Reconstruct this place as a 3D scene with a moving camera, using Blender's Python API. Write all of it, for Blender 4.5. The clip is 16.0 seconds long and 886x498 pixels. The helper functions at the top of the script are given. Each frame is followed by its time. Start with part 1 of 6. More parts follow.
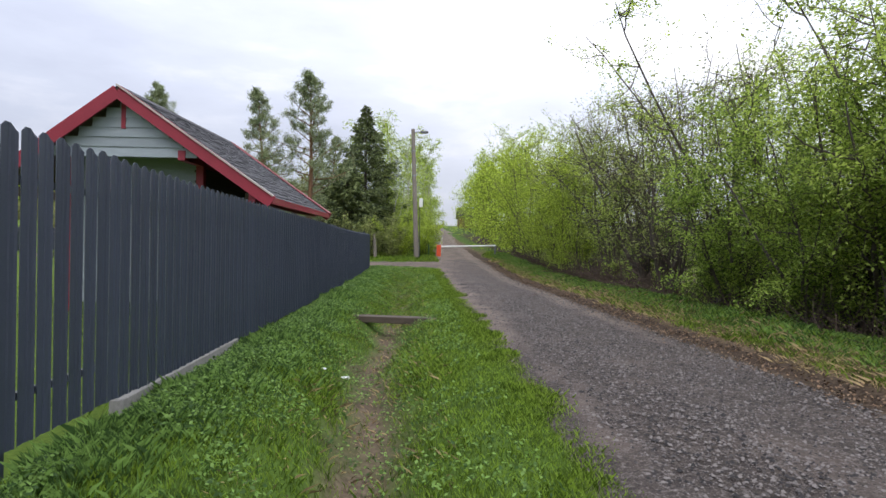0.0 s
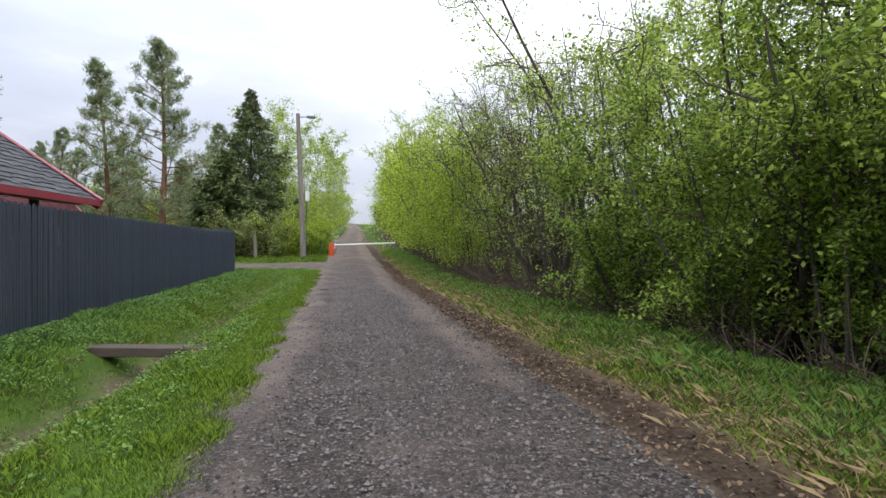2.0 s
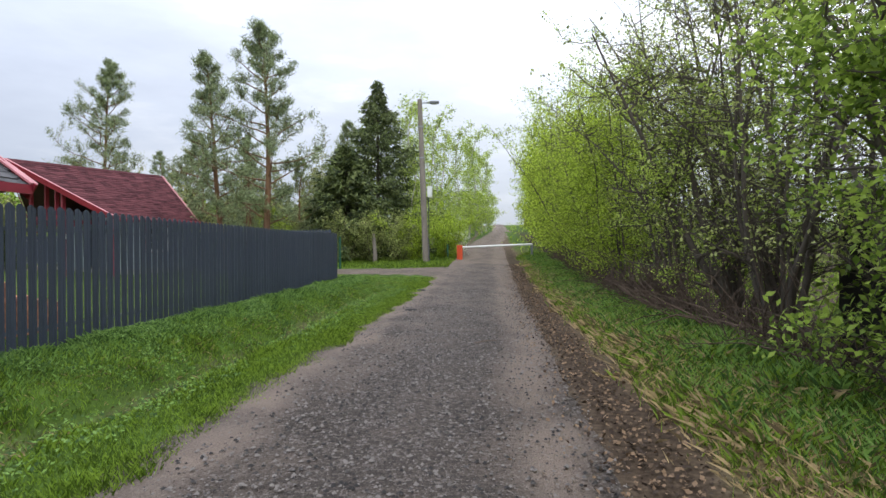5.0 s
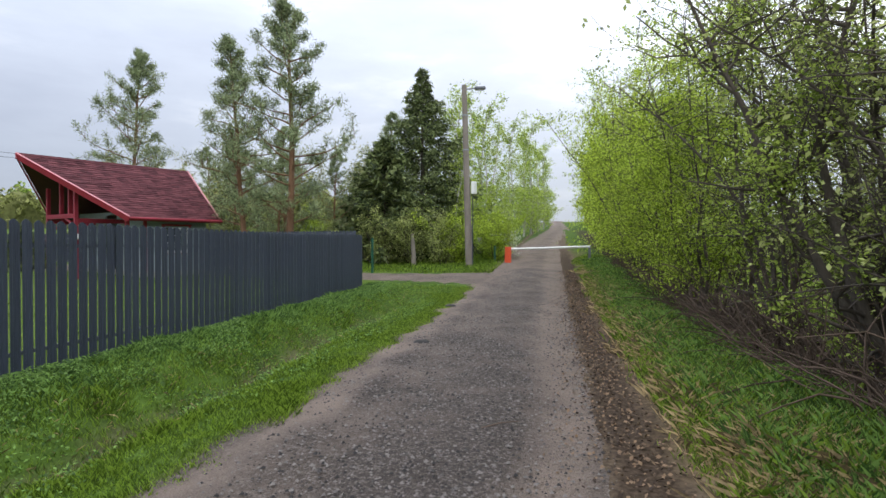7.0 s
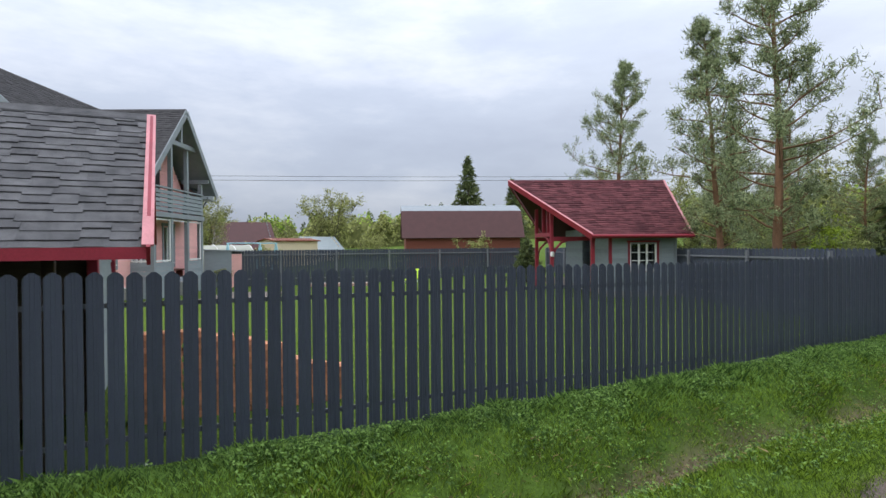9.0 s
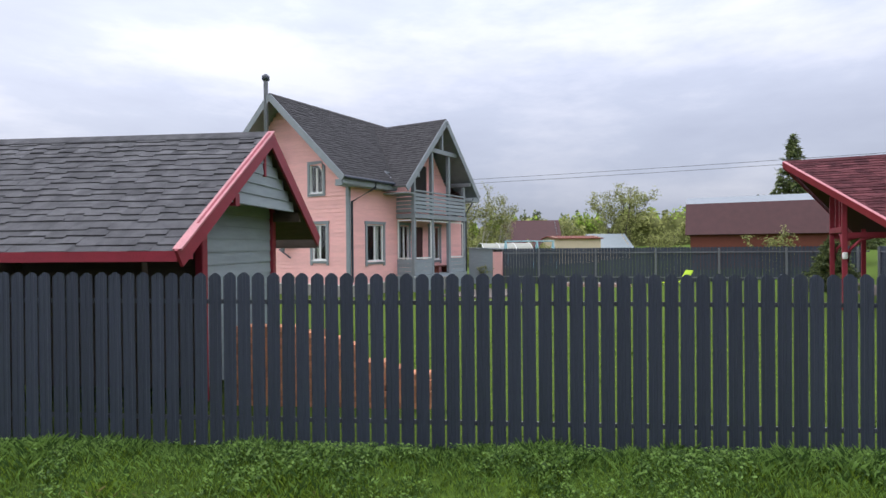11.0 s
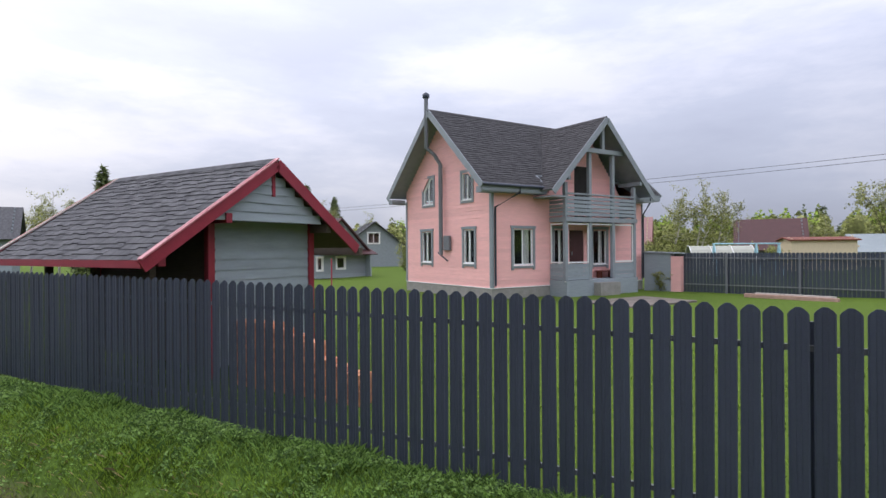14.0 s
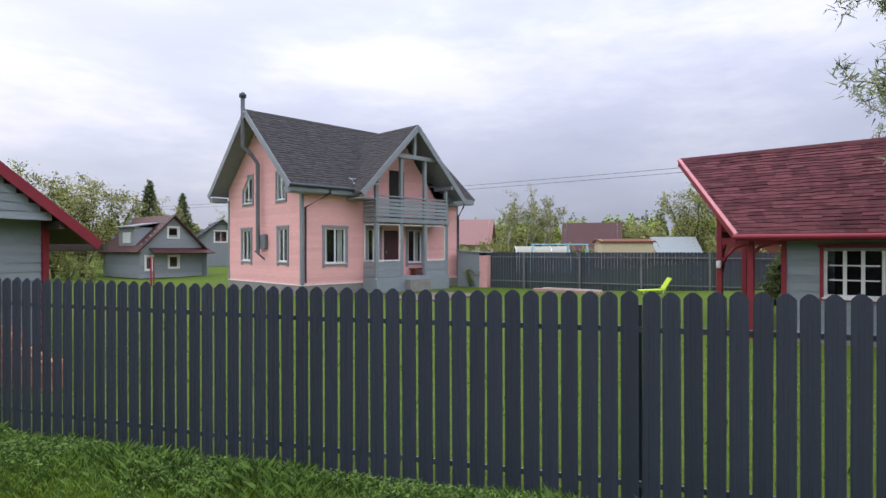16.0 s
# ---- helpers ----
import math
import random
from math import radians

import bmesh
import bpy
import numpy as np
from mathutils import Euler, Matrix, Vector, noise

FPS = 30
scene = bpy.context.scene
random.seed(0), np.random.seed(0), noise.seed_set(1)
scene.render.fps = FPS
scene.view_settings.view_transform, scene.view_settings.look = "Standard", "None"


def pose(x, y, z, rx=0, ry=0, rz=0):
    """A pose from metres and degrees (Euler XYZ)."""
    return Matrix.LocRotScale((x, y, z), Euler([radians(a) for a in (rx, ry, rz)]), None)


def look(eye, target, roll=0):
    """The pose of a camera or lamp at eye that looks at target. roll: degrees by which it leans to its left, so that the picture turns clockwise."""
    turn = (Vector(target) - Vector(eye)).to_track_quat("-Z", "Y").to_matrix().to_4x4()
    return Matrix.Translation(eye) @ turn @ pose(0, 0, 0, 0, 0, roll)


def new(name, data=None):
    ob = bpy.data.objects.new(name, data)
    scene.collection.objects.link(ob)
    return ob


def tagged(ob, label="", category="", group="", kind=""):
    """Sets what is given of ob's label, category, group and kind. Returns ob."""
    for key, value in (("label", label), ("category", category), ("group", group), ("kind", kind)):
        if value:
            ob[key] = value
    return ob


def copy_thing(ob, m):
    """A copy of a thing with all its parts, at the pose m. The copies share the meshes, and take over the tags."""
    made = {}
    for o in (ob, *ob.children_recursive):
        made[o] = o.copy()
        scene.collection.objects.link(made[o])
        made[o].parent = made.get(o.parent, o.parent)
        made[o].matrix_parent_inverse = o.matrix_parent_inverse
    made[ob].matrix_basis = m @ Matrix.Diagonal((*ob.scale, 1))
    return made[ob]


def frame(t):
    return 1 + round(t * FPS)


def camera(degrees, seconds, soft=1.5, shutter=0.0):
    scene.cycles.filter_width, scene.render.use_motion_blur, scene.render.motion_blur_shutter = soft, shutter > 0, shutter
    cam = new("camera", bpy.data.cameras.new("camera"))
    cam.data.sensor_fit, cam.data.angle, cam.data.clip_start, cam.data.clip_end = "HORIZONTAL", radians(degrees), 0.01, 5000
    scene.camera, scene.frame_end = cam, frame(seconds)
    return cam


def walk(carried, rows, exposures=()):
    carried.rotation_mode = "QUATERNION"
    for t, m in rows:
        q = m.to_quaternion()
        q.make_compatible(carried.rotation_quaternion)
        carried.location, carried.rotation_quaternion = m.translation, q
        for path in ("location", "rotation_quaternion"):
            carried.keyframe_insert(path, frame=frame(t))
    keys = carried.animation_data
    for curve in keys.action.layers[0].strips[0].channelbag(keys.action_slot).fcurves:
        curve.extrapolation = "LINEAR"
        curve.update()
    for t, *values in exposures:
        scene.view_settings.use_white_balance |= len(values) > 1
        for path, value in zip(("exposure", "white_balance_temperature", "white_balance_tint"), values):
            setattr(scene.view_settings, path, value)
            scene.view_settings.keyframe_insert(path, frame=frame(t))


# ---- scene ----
cam = camera(76.4, 16.0)
PATH = [
    (0, (1.459, 0.453, 1.237), (1.136, 2.427, 1.222), 1.1),
    (0.5, (1.783, 1.311, 1.219), (1.607, 3.303, 1.205), 0.6),
    (1, (2.133, 2.016, 1.197), (2.008, 4.012, 1.186), 0.5),
    (1.5, (2.502, 2.725, 1.197), (2.434, 4.724, 1.182), 0.4),
    (2, (2.736, 3.443, 1.19), (2.673, 5.441, 1.173), 0.2),
    (2.5, (2.843, 4.266, 1.165), (2.741, 6.263, 1.15), 0.2),
    (3, (2.878, 5.044, 1.15), (2.668, 7.033, 1.139), 0.2),
    (3.5, (2.902, 5.8, 1.154), (2.614, 7.779, 1.141), 0.3),
    (4, (2.944, 6.498, 1.152), (2.541, 8.457, 1.138), -0.0),
    (6.3, (2.914, 9.449, 1.266), (2.207, 11.32, 1.246), 0.0),
    (6.5, (2.895, 9.677, 1.274), (2.181, 11.546, 1.249), 0.1),
    (7, (2.71, 10.339, 1.434), (1.922, 12.177, 1.408), 0.1),
    (7.5, (2.448, 11.084, 1.718), (1.371, 12.77, 1.693), -0.1),
    (8, (2.259, 11.936, 1.863), (0.734, 13.23, 1.85), -0.2),
    (8.5, (2.145, 12.71, 1.857), (0.344, 13.581, 1.843), -0.5),
    (9, (2.025, 13.331, 1.858), (0.104, 13.886, 1.848), -0.5),
    (9.5, (1.847, 14.159, 1.836), (-0.13, 14.46, 1.828), -0.5),
    (10, (1.677, 14.792, 1.85), (-0.321, 14.866, 1.847), -0.5),
    (10.2, (1.624, 15.045, 1.863), (-0.376, 15.015, 1.857), -0.5),
    (12.3, (0.489, 17.623, 1.918), (-1.126, 16.443, 1.91), -0.1),
    (12.5, (0.372, 17.858, 1.923), (-1.217, 16.643, 1.914), 0.0),
    (13, (0.227, 18.304, 1.963), (-1.314, 17.029, 1.953), -0.2),
    (13.5, (-0.094, 18.937, 2.009), (-1.596, 17.617, 2.0), -0.1),
    (14, (-0.326, 19.585, 1.993), (-1.826, 18.262, 1.991), -0.4),
    (14.5, (-0.513, 20.298, 2.034), (-2.06, 19.031, 2.025), -0.0),
    (15, (-0.702, 20.969, 2.006), (-2.31, 19.781, 2.0), -0.2),
    (15.5, (-0.915, 21.723, 1.968), (-2.584, 20.62, 1.961), -0.1),
    (16, (-1.015, 22.413, 1.928), (-2.754, 21.424, 1.925), -0.1),
]
walk(cam, [(t, look(eye, target, roll)) for t, eye, target, roll in PATH], [(0, -0.03, 6500, 14), (2, 0.05, 6500, 12), (4, 0.07, 6500, 10), (7, 0.0, 6500, 10), (8, -0.04, 6500, 9), (10, -0.02, 6500, 12), (12.5, -0.04, 6500, 17), (14.5, -0.08, 6500, 17), (16, -0.05, 6500, 18)])
# ---- light ----
world = bpy.data.worlds.new("sky")
scene.world = world
world.use_nodes = True
wn, wl = world.node_tree.nodes, world.node_tree.links
wn.clear()
SUN_EL, SUN_ROT = radians(52), radians(176)
w_out = wn.new("ShaderNodeOutputWorld")
w_bg = wn.new("ShaderNodeBackground")
w_sky = wn.new("ShaderNodeTexSky")
w_sky.sky_type, w_sky.sun_disc = "NISHITA", False
w_sky.sun_elevation, w_sky.sun_rotation = SUN_EL, SUN_ROT
w_tc = wn.new("ShaderNodeTexCoord")
w_map = wn.new("ShaderNodeMapping")
w_map.inputs["Scale"].default_value = (1.0, 1.0, 3.4)
w_map.inputs["Rotation"].default_value = (0.25, 0.1, 0.9)
w_n1 = wn.new("ShaderNodeTexNoise")
w_n1.inputs["Scale"].default_value, w_n1.inputs["Detail"].default_value, w_n1.inputs["Roughness"].default_value = 1.7, 8, 0.58
w_ramp = wn.new("ShaderNodeValToRGB")
w_ramp.color_ramp.elements[0].position, w_ramp.color_ramp.elements[0].color = 0.36, (0.67, 0.715, 0.81, 1)
w_ramp.color_ramp.elements[1].position, w_ramp.color_ramp.elements[1].color = 0.63, (0.99, 1.01, 1.05, 1)
w_el = w_ramp.color_ramp.elements.new(0.50)
w_el.color = (0.76, 0.81, 0.90, 1)
w_sep = wn.new("ShaderNodeSeparateXYZ")
w_grad = wn.new("ShaderNodeMapRange")
w_grad.inputs["From Min"].default_value, w_grad.inputs["From Max"].default_value = 0.0, 1.0
w_grad.inputs["To Min"].default_value, w_grad.inputs["To Max"].default_value = 0.76, 3.05
w_mul = wn.new("ShaderNodeMix")
w_mul.data_type, w_mul.blend_type = "RGBA", "MULTIPLY"
w_mul.inputs["Factor"].default_value = 1.0
w_add = wn.new("ShaderNodeMix")
w_add.data_type, w_add.blend_type = "RGBA", "ADD"
w_add.inputs["Factor"].default_value = 0.008
wl.new(w_tc.outputs["Generated"], w_map.inputs["Vector"])
wl.new(w_map.outputs["Vector"], w_n1.inputs["Vector"])
wl.new(w_n1.outputs["Fac"], w_ramp.inputs["Fac"])
wl.new(w_tc.outputs["Generated"], w_sep.inputs["Vector"])
wl.new(w_sep.outputs["Z"], w_grad.inputs["Value"])
wl.new(w_ramp.outputs["Color"], w_mul.inputs["A"])
wl.new(w_grad.outputs["Result"], w_mul.inputs["B"])
w_side = wn.new("ShaderNodeMapRange")
w_side.inputs["From Min"].default_value, w_side.inputs["From Max"].default_value = -1.0, 0.1
w_side.inputs["To Min"].default_value, w_side.inputs["To Max"].default_value = 0.0, 1.0
w_tint = wn.new("ShaderNodeValToRGB")
w_tint.color_ramp.elements[0].color, w_tint.color_ramp.elements[1].color = (0.62, 0.65, 0.715, 1), (1.0, 1.0, 1.0, 1)
wl.new(w_sep.outputs["X"], w_side.inputs["Value"])
w_mul2 = wn.new("ShaderNodeMix")
w_mul2.data_type, w_mul2.blend_type = "RGBA", "MULTIPLY"
w_mul2.inputs["Factor"].default_value = 1.0
wl.new(w_mul.outputs["Result"], w_mul2.inputs["A"])
wl.new(w_side.outputs["Result"], w_tint.inputs["Fac"])
wl.new(w_tint.outputs["Color"], w_mul2.inputs["B"])
wl.new(w_mul2.outputs["Result"], w_add.inputs["A"])
wl.new(w_sky.outputs["Color"], w_add.inputs["B"])
wl.new(w_add.outputs["Result"], w_bg.inputs["Color"])
wl.new(w_bg.outputs["Background"], w_out.inputs["Surface"])
w_bg.inputs["Strength"].default_value = 1.0
sun = new("sun", bpy.data.lights.new("sun", "SUN"))
sun.data.energy, sun.data.angle, sun.data.color = 0.9, radians(25), (1.0, 0.95, 0.88)
sun.matrix_world = look((1, -13, 17), (0, 0, 0))

# ---- materials ----


def mat(name, col, rough=0.8, var=0.25, scale=8.0, bump=0.15, fine=60.0, metal=0.0, col2=None, spec=0.4, stretch=None, rand=0.0, island=0.0):
    """Two scales of noise over a base colour, with relief; rand varies it from object to object, island from piece to piece."""
    m = bpy.data.materials.new(name)
    m.use_nodes = True
    n, l = m.node_tree.nodes, m.node_tree.links
    b = n["Principled BSDF"]
    b.inputs["Roughness"].default_value, b.inputs["Metallic"].default_value = rough, metal
    b.inputs["Specular IOR Level"].default_value = spec
    tc = n.new("ShaderNodeTexCoord")
    mp = n.new("ShaderNodeMapping")
    if stretch:
        mp.inputs["Scale"].default_value = stretch
    l.new(tc.outputs["Object"], mp.inputs["Vector"])
    n1, n2 = n.new("ShaderNodeTexNoise"), n.new("ShaderNodeTexNoise")
    n1.inputs["Scale"].default_value, n1.inputs["Detail"].default_value = scale, 5
    n2.inputs["Scale"].default_value, n2.inputs["Detail"].default_value = fine, 4
    for q in (n1, n2):
        l.new(mp.outputs["Vector"], q.inputs["Vector"])
    mixn = n.new("ShaderNodeMath")
    mixn.operation = "MULTIPLY_ADD"
    l.new(n2.outputs["Fac"], mixn.inputs[0])
    mixn.inputs[1].default_value = 0.5
    half = n.new("ShaderNodeMath")
    half.operation = "MULTIPLY"
    half.inputs[1].default_value = 0.5
    l.new(n1.outputs["Fac"], half.inputs[0])
    l.new(half.outputs[0], mixn.inputs[2])
    fac = mixn.outputs[0]
    if rand or island:
        src = n.new("ShaderNodeObjectInfo").outputs["Random"] if rand else n.new("ShaderNodeNewGeometry").outputs["Random Per Island"]
        ad = n.new("ShaderNodeMath")
        ad.operation = "MULTIPLY_ADD"
        l.new(src, ad.inputs[0])
        ad.inputs[1].default_value = rand or island
        l.new(fac, ad.inputs[2])
        sb = n.new("ShaderNodeMath")
        sb.operation = "SUBTRACT"
        l.new(ad.outputs[0], sb.inputs[0])
        sb.inputs[1].default_value = (rand or island) * 0.5
        fac = sb.outputs[0]
    rp = n.new("ShaderNodeValToRGB")
    a, c = rp.color_ramp.elements
    a.position, c.position = 0.3, 0.7
    c2 = col2 or col
    a.color = tuple(min(1, v * (1 - var)) for v in col) + (1,)
    c.color = tuple(min(1, v * (1 + var)) for v in c2) + (1,)
    l.new(fac, rp.inputs["Fac"])
    l.new(rp.outputs["Color"], b.inputs["Base Color"])
    if bump:
        bp = n.new("ShaderNodeBump")
        bp.inputs["Strength"].default_value, bp.inputs["Distance"].default_value = bump, 0.02
        l.new(mixn.outputs[0], bp.inputs["Height"])
        l.new(bp.outputs["Normal"], b.inputs["Normal"])
    return m


def leaf_mat(name, col, col2, trans=0.45):
    m = mat(name, col, 0.55, 0.3, 3.0, 0.0, 30.0, col2=col2, spec=0.3, island=0.9)
    n, l = m.node_tree.nodes, m.node_tree.links
    b, out = n["Principled BSDF"], n["Material Output"]
    tr = n.new("ShaderNodeBsdfTranslucent")
    mx = n.new("ShaderNodeMixShader")
    mx.inputs[0].default_value = trans
    l.new(b.inputs["Base Color"].links[0].from_socket, tr.inputs["Color"])
    l.new(b.outputs[0], mx.inputs[1])
    l.new(tr.outputs[0], mx.inputs[2])
    l.new(mx.outputs[0], out.inputs["Surface"])
    return m


def road_mat():
    """Crushed stone in brown fines: stones of two sizes, smoother pale wheel tracks."""
    m = bpy.data.materials.new("gravel_road")
    m.use_nodes = True
    n, l = m.node_tree.nodes, m.node_tree.links
    b = n["Principled BSDF"]
    b.inputs["Roughness"].default_value = 0.9
    b.inputs["Specular IOR Level"].default_value = 0.25
    tc = n.new("ShaderNodeTexCoord")
    v1, v2 = n.new("ShaderNodeTexVoronoi"), n.new("ShaderNodeTexVoronoi")
    v1.inputs["Scale"].default_value, v2.inputs["Scale"].default_value = 38, 95
    nz, nb = n.new("ShaderNodeTexNoise"), n.new("ShaderNodeTexNoise")
    nz.inputs["Scale"].default_value, nz.inputs["Detail"].default_value = 1.1, 6
    nb.inputs["Scale"].default_value, nb.inputs["Detail"].default_value = 120, 3
    at = n.new("ShaderNodeAttribute")
    at.attribute_name = "track"
    for q in (v1, v2, nz, nb):
        l.new(tc.outputs["Object"], q.inputs["Vector"])
    stones = n.new("ShaderNodeValToRGB")
    e = stones.color_ramp.elements
    e[0].position, e[0].color = 0.0, (0.026, 0.022, 0.021, 1)
    e[1].position, e[1].color = 1.0, (0.175, 0.155, 0.145, 1)
    x = e.new(0.62)
    x.color = (0.072, 0.058, 0.050, 1)
    sepc = n.new("ShaderNodeSeparateColor")
    l.new(v1.outputs["Color"], sepc.inputs[0])
    sep2 = n.new("ShaderNodeSeparateColor")
    l.new(v2.outputs["Color"], sep2.inputs[0])
    mm = n.new("ShaderNodeMath")
    mm.operation = "MULTIPLY_ADD"
    l.new(sepc.outputs[0], mm.inputs[0])
    mm.inputs[1].default_value = 0.5
    hh = n.new("ShaderNodeMath")
    hh.operation = "MULTIPLY"
    hh.inputs[1].default_value = 0.5
    l.new(sep2.outputs[1], hh.inputs[0])
    l.new(hh.outputs[0], mm.inputs[2])
    l.new(mm.outputs[0], stones.inputs["Fac"])
    fines = n.new("ShaderNodeValToRGB")
    e = fines.color_ramp.elements
    e[0].position, e[0].color = 0.3, (0.13, 0.097, 0.08, 1)
    e[1].position, e[1].color = 0.7, (0.235, 0.188, 0.158, 1)
    l.new(nb.outputs["Fac"], fines.inputs["Fac"])
    fm = n.new("ShaderNodeMath")
    fm.operation = "ADD"
    l.new(at.outputs["Fac"], fm.inputs[0])
    nzr = n.new("ShaderNodeMapRange")
    nzr.inputs["From Min"].default_value, nzr.inputs["From Max"].default_value = 0.35, 0.65
    nzr.inputs["To Min"].default_value, nzr.inputs["To Max"].default_value = -0.4, 0.2
    l.new(nz.outputs["Fac"], nzr.inputs["Value"])
    l.new(nzr.outputs[0], fm.inputs[1])
    fm.use_clamp = True
    mx = n.new("ShaderNodeMix")
    mx.data_type = "RGBA"
    l.new(fm.outputs[0], mx.inputs["Factor"])
    l.new(stones.outputs["Color"], mx.inputs["A"])
    l.new(fines.outputs["Color"], mx.inputs["B"])
    l.new(mx.outputs["Result"], b.inputs["Base Color"])
    ht = n.new("ShaderNodeMath")
    ht.operation = "ADD"
    l.new(v1.outputs["Distance"], ht.inputs[0])
    l.new(v2.outputs["Distance"], ht.inputs[1])
    bp = n.new("ShaderNodeBump")
    bp.invert = True
    bp.inputs["Strength"].default_value, bp.inputs["Distance"].default_value = 0.8, 0.012
    l.new(ht.outputs[0], bp.inputs["Height"])
    l.new(bp.outputs["Normal"], b.inputs["Normal"])
    return m


def ground_mat():
    """Turf with bare soil and dry straw where the attributes say so."""
    m = mat("turf", (0.030, 0.056, 0.010), 0.95, 0.4, 2.0, 0.8, 45.0, col2=(0.07, 0.12, 0.02), spec=0.1)
    n, l = m.node_tree.nodes, m.node_tree.links
    b = n["Principled BSDF"]
    grass = b.inputs["Base Color"].links[0].from_socket
    nz = n.new("ShaderNodeTexNoise")
    nz.inputs["Scale"].default_value, nz.inputs["Detail"].default_value = 22, 6
    tc = n.new("ShaderNodeTexCoord")
    l.new(tc.outputs["Object"], nz.inputs["Vector"])
    last = grass
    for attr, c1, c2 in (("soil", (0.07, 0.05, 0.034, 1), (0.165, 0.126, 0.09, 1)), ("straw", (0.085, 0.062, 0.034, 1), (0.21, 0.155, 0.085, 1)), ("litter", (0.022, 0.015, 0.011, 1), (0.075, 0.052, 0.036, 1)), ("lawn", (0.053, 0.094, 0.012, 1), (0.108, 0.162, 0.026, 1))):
        at = n.new("ShaderNodeAttribute")
        at.attribute_name = attr
        rp = n.new("ShaderNodeValToRGB")
        rp.color_ramp.elements[0].position, rp.color_ramp.elements[1].position = 0.3, 0.7
        rp.color_ramp.elements[0].color, rp.color_ramp.elements[1].color = c1, c2
        l.new(nz.outputs["Fac"], rp.inputs["Fac"])
        mx = n.new("ShaderNodeMix")
        mx.data_type = "RGBA"
        l.new(at.outputs["Fac"], mx.inputs["Factor"])
        l.new(last, mx.inputs["A"])
        l.new(rp.outputs["Color"], mx.inputs["B"])
        last = mx.outputs["Result"]
    l.new(last, b.inputs["Base Color"])
    return m


def glass_mat():
    m = bpy.data.materials.new("window_glass")
    m.use_nodes = True
    b = m.node_tree.nodes["Principled BSDF"]
    b.inputs["Base Color"].default_value = (0.86, 0.92, 0.92, 1)
    b.inputs["Roughness"].default_value = 0.03
    b.inputs["IOR"].default_value = 1.5
    b.inputs["Transmission Weight"].default_value = 1.0
    return m


M_FENCE = mat("graphite_coated_steel", (0.049, 0.059, 0.085), 0.42, 0.15, 5, 0.05, 90, rand=0.25)
M_STEEL = mat("grey_steel_tube", (0.16, 0.17, 0.19), 0.5, 0.2, 6, 0.05, 80)
M_GREY = mat("grey_painted_boards", (0.255, 0.295, 0.325), 0.7, 0.16, 3, 0.15, 60, stretch=(1, 1, 6), rand=0.25)
M_PINK = mat("pink_painted_boards", (0.84, 0.46, 0.44), 0.7, 0.10, 2.5, 0.12, 60, stretch=(1, 1, 6), rand=0.2)
M_RED = mat("dark_red_paint", (0.255, 0.022, 0.040), 0.5, 0.2, 4, 0.08, 60)
M_REDTOP = mat("worn_red_metal_edge", (0.50, 0.19, 0.21), 0.42, 0.25, 4, 0.05, 60)
M_TRIM = mat("grey_painted_trim", (0.235, 0.265, 0.29), 0.6, 0.14, 4, 0.1, 70)
M_SHINGLE = mat("grey_bitumen_shingle", (0.075, 0.077, 0.085), 0.95, 0.4, 6, 0.5, 220, col2=(0.105, 0.105, 0.112), island=0.22, spec=0.2)
M_SHINGLE_P = mat("grey_bitumen_shingle_tab", (0.075, 0.077, 0.085), 0.95, 0.4, 6, 0.5, 220, col2=(0.105, 0.105, 0.112), rand=0.13, spec=0.2)
M_SHINGLE_D = mat("dark_bitumen_shingle", (0.046, 0.046, 0.050), 0.95, 0.3, 5, 0.5, 200, col2=(0.064, 0.062, 0.065), island=0.1, spec=0.2)
M_SHINGLE_R = mat("red_bitumen_shingle", (0.072, 0.021, 0.027), 0.95, 0.35, 5, 0.5, 200, col2=(0.112, 0.038, 0.044), island=0.3, spec=0.2)
M_WHITE = mat("white_window_frame", (0.75, 0.76, 0.76), 0.4, 0.06, 5, 0.03, 60)
M_GLASS = glass_mat()
# near-black: unlit rooms put into colour; also shed wall, door and iron caps
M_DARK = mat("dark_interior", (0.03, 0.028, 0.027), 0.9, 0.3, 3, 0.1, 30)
M_CURTAIN = mat("pale_curtain", (0.62, 0.62, 0.58), 0.9, 0.15, 9, 0.1, 50, stretch=(8, 8, 1))
M_WOOD = mat("weathered_plank", (0.085, 0.066, 0.052), 0.85, 0.35, 5, 0.4, 60, stretch=(1, 9, 9))
M_BARKW = mat("willow_bark", (0.095, 0.08, 0.065), 0.95, 0.4, 8, 0.6, 50, stretch=(1, 1, 0.3))
M_BARKP = mat("pine_bark", (0.19, 0.105, 0.06), 0.95, 0.4, 6, 0.7, 40, stretch=(1, 1, 0.35))
M_BARKB = mat("birch_bark", (0.42, 0.40, 0.37), 0.8, 0.45, 5, 0.4, 30, stretch=(1, 1, 4))
M_TWIG = mat("dead_twig", (0.11, 0.078, 0.06), 0.95, 0.4, 8, 0.2, 40, island=0.5)
M_LEAF = leaf_mat("willow_leaf", (0.225, 0.325, 0.05), (0.43, 0.53, 0.11), 0.6)
M_LEAFY = leaf_mat("young_birch_leaf", (0.23, 0.335, 0.03), (0.44, 0.55, 0.075), 0.58)
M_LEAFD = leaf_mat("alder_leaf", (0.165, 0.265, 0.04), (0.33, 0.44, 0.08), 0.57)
M_LEAFP = leaf_mat("pale_spring_leaf", (0.20, 0.25, 0.065), (0.38, 0.42, 0.15))
M_BLOSSOM = leaf_mat("white_blossom", (0.55, 0.58, 0.45), (0.75, 0.76, 0.66))
